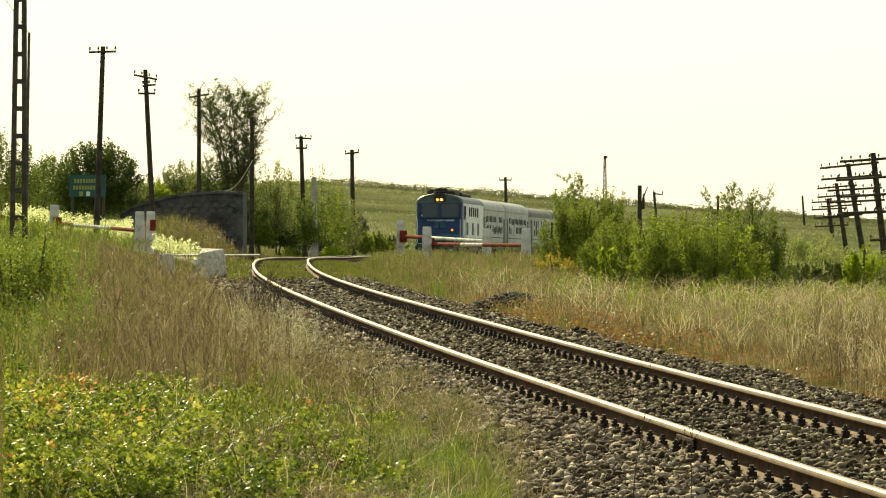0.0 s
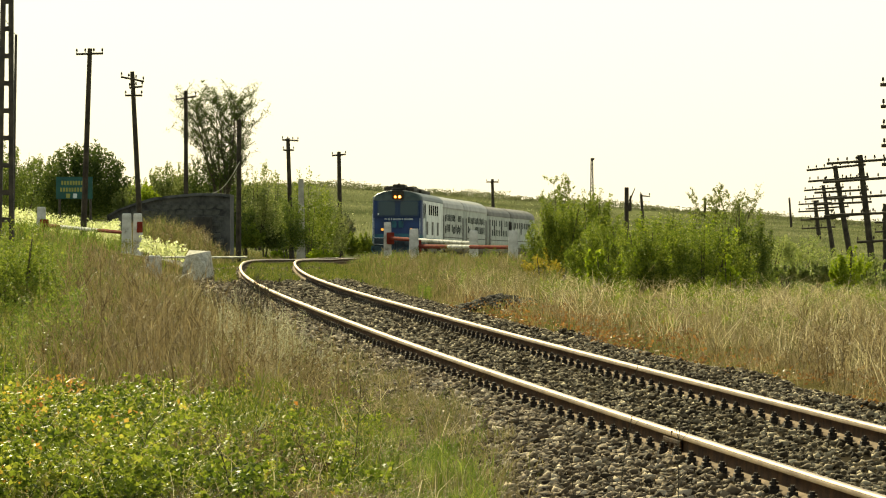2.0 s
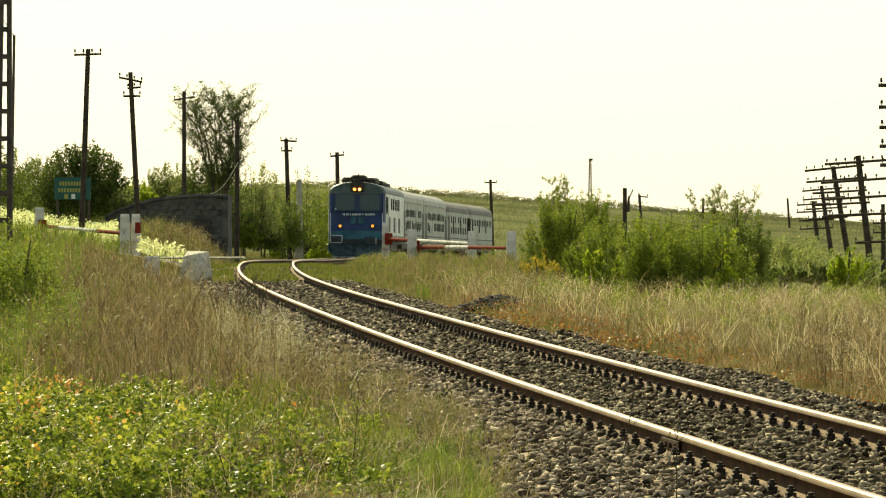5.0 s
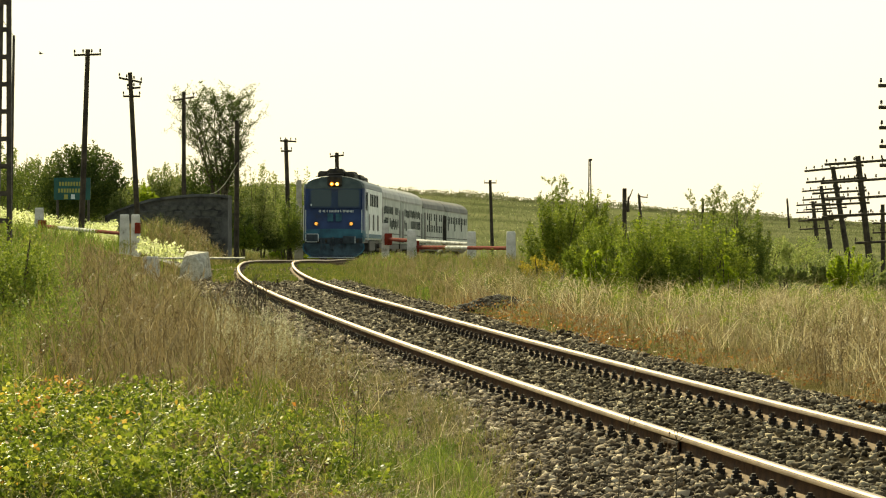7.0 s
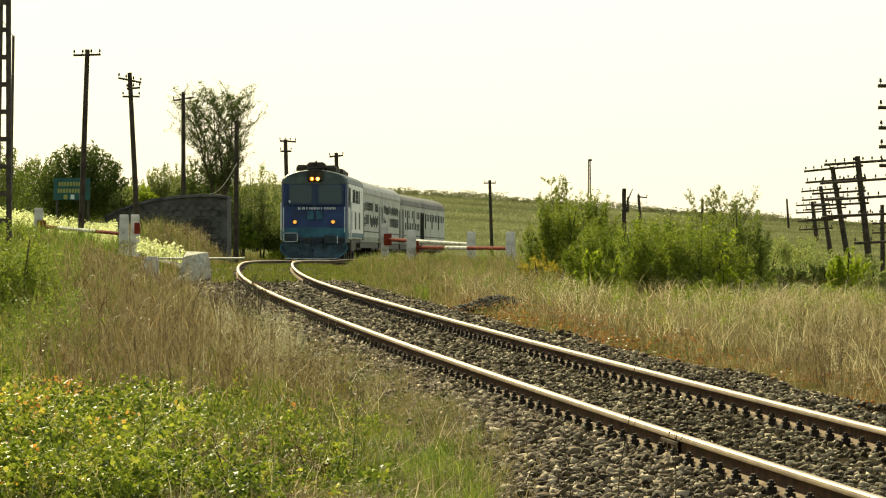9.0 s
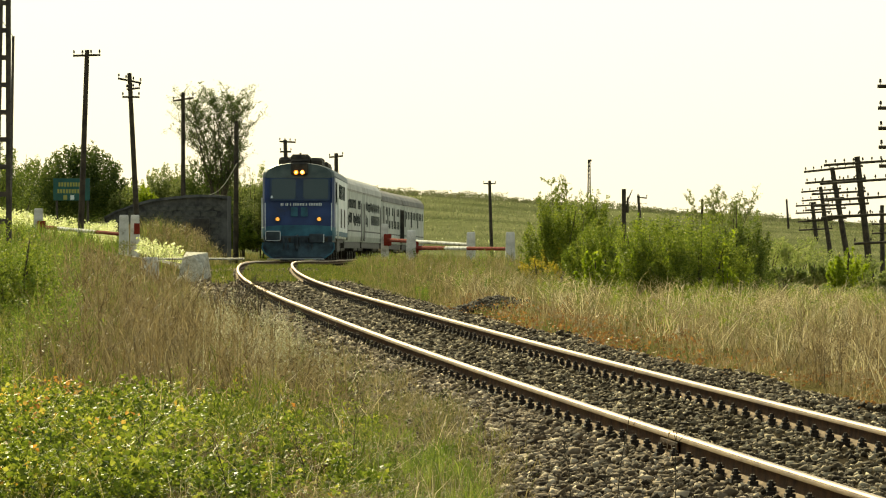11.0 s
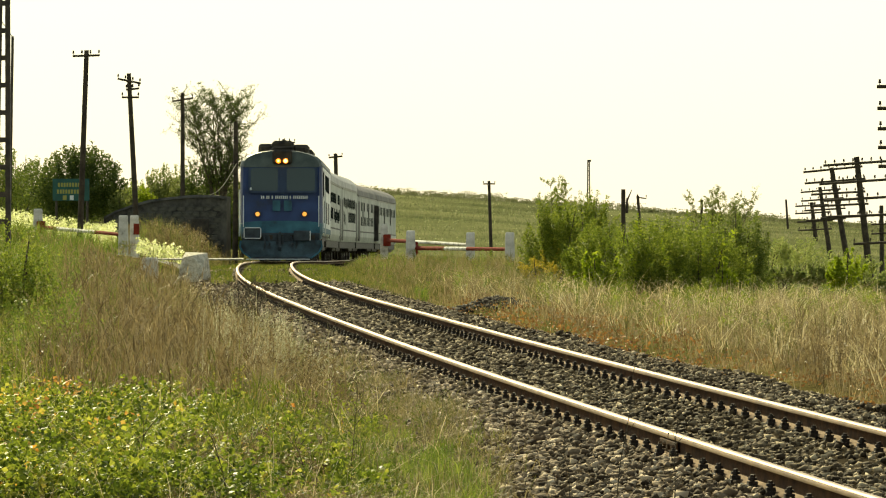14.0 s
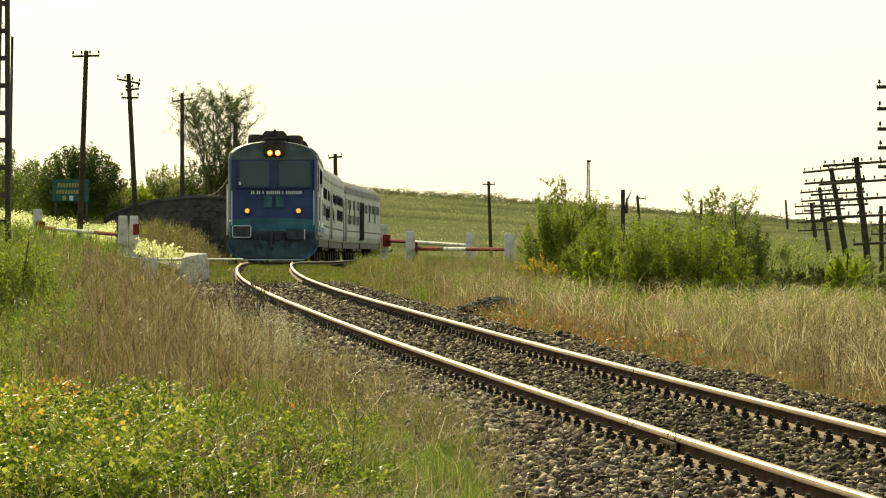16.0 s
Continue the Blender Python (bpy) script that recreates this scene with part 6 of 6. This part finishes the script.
tall_stalks(50, 76, 95, 45, 56, 0.6, 121, "dark brown dock stalks beside the ballast", M_stalk)
tall_stalks(150, -50, 4, 30, 46, 0.5, 122, "thin green weed stalks on the verge", M_grass)
tall_stalks(200, -98, -70, 40, 80, 0.7, 123, "bushy green weeds at the meadow edge", M_grass)


def weed_stalk(b, d, h, lean, seed):
    """One tall withered stem with short alternate twigs."""
    rr = random.Random(seed)
    m = bearing(b, d)
    t = empty("weed_stalk", "single tall dark withered weed stalk", "weed", "near weed stalks", Matrix.Translation(m))
    pts = [Vector((lean * (k / 8) ** 1.6 + rr.gauss(0, 0.006), rr.gauss(0, 0.006), -0.05 + (h + 0.05) * k / 8)) for k in range(9)]
    part("stem", loft([[(p.x + (0.0042 - 0.0003 * k) * math.cos(1.2566 * q), p.y + (0.0042 - 0.0003 * k) * math.sin(1.2566 * q), p.z) for q in range(5)] for k, p in enumerate(pts)]), M_bark, t)
    for k in range(9):
        q = pts[3 + k % 5].lerp(pts[4 + k % 5], rr.random())
        part("twig", rods((q, q + Vector((rr.choice((-1, 1)) * (0.02 + 0.05 * rr.random()), rr.gauss(0, 0.02), 0.04 + 0.06 * rr.random())), 0.0022, 0.0012), seg=4), M_bark, t)


for k, (b, d, h, lean) in enumerate(((36.5, 24.5, 1.2, 0.14), (28.0, 26.5, 0.75, -0.06), (49.8, 24.0, 0.85, 0.01), (-28, 28.0, 0.62, -0.14), (-46.0, 27.0, 0.5, -0.1), (-66.0, 28.5, 0.55, 0.04), (-20.0, 30.0, 0.8, 0.05))):
    weed_stalk(b, d, h, lean, 300 + k)

# bolted joint in the rail
x, y, z, h = on_track(15.20)
joint = part("fishplate", boxed(((-0.052, -0.36, -0.128), (-0.036, 0.36, -0.048))), M_rust, track, "dark bolted fishplate", bevel=0.006)
joint.matrix_basis = pose(x, y, z, 0, 0, -math.degrees(h)) @ Matrix.Translation((-0.75 + 0.015, 0, 0))
for k in range(4):
    part("bolt", rods(((-0.075, -0.27 + 0.18 * k, -0.088), (-0.045, -0.27 + 0.18 * k, -0.088), 0.02), seg=6), M_rust, joint)
part("rail_gap", boxed(((-0.052, -0.006, -0.04), (0.024, 0.006, 0.0015))), M_rust, joint, "dark gap between rail ends")


# ---------------------------------------------------------------- two small birds
def make_bird(label):
    t = empty("bird", label, "bird", "birds")
    part("body", loft([[(-0.01, -0.012, 0), (0, -0.01, 0.012), (0.01, -0.012, 0), (0, -0.012, -0.01)], [(-0.03, 0.02, 0), (0, 0.02, 0.025), (0.03, 0.02, 0), (0, 0.02, -0.025)],
                       [(-0.012, 0.11, 0), (0, 0.11, 0.012), (0.012, 0.11, 0), (0, 0.11, -0.01)]]), M_grime, t)
    for sx in (-1, 1):
        w = bmesh.new()
        v = [w.verts.new(c) for c in ((sx * 0.02, 0.01, 0.01), (sx * 0.09, 0.0, 0.055), (sx * 0.17, 0.06, 0.03), (sx * 0.08, 0.05, 0.045), (sx * 0.02, 0.06, 0.01))]
        lo = [w.verts.new(q.co - Vector((0, 0, 0.008))) for q in v]
        w.faces.new(v)
        w.faces.new(lo[::-1])
        for k in range(5):
            w.faces.new((v[k], lo[k], lo[(k + 1) % 5], v[(k + 1) % 5]))
        part("wing", w, M_grime, t)
    part("tail", boxed(((-0.02, 0.10, -0.004), (0.02, 0.16, 0.004))), M_grime, t)
    return t


BIRDS = [make_bird("small dark bird flying low across the sky"), make_bird("small dark bird flying over the bank")]


# ---------------------------------------------------------------- what moves
def motions():
    for ob, behind, length in TRAIN:
        rows = []
        for k in range(0, 33):
            t = k * 0.5
            s = 278.75 - 11.116 * t + 0.144 * t * t + behind
            rows.append((t, vehicle_pose(s, length)))
        walk(ob, rows)
    # (seconds, bearing, rise) in thousandths, 150 m away
    flights = [[(0.0, -10, 120), (4.0, -20, 90), (5.6, -58, 42), (6.0, -69, 33), (6.3, -74.8, 31.0), (6.6, -79.6, 31.6), (6.9, -85.3, 32.0), (7.2, -91.4, 32.2), (7.6, -100, 33), (9.0, -130, 40), (16.0, -150, 60)],
               [(0.0, 0, 120), (4.0, -10, 90), (5.4, -52, 32), (6.0, -71, 21), (6.3, -81.2, 20.2), (6.6, -91.1, 20.1), (6.8, -97.7, 20.3), (7.2, -111, 22), (9.0, -135, 30), (16.0, -150, 60)]]
    for ob, path in zip(BIRDS, flights):
        walk(ob, [(t, pose(b * 0.15, 150, EYE_Z + r * 0.15, 0, 12, -70)) for t, b, r in path])
    for ws, y in WHEELS:
        rows = []
        for k in range(0, 241):
            t = k / 15
            turn = math.degrees((11.116 * t - 0.144 * t * t) / 0.5)
            rows.append((t, pose(0, y, 0.5, turn % 360, 0, 0)))
        walk(ws, rows)


motions()
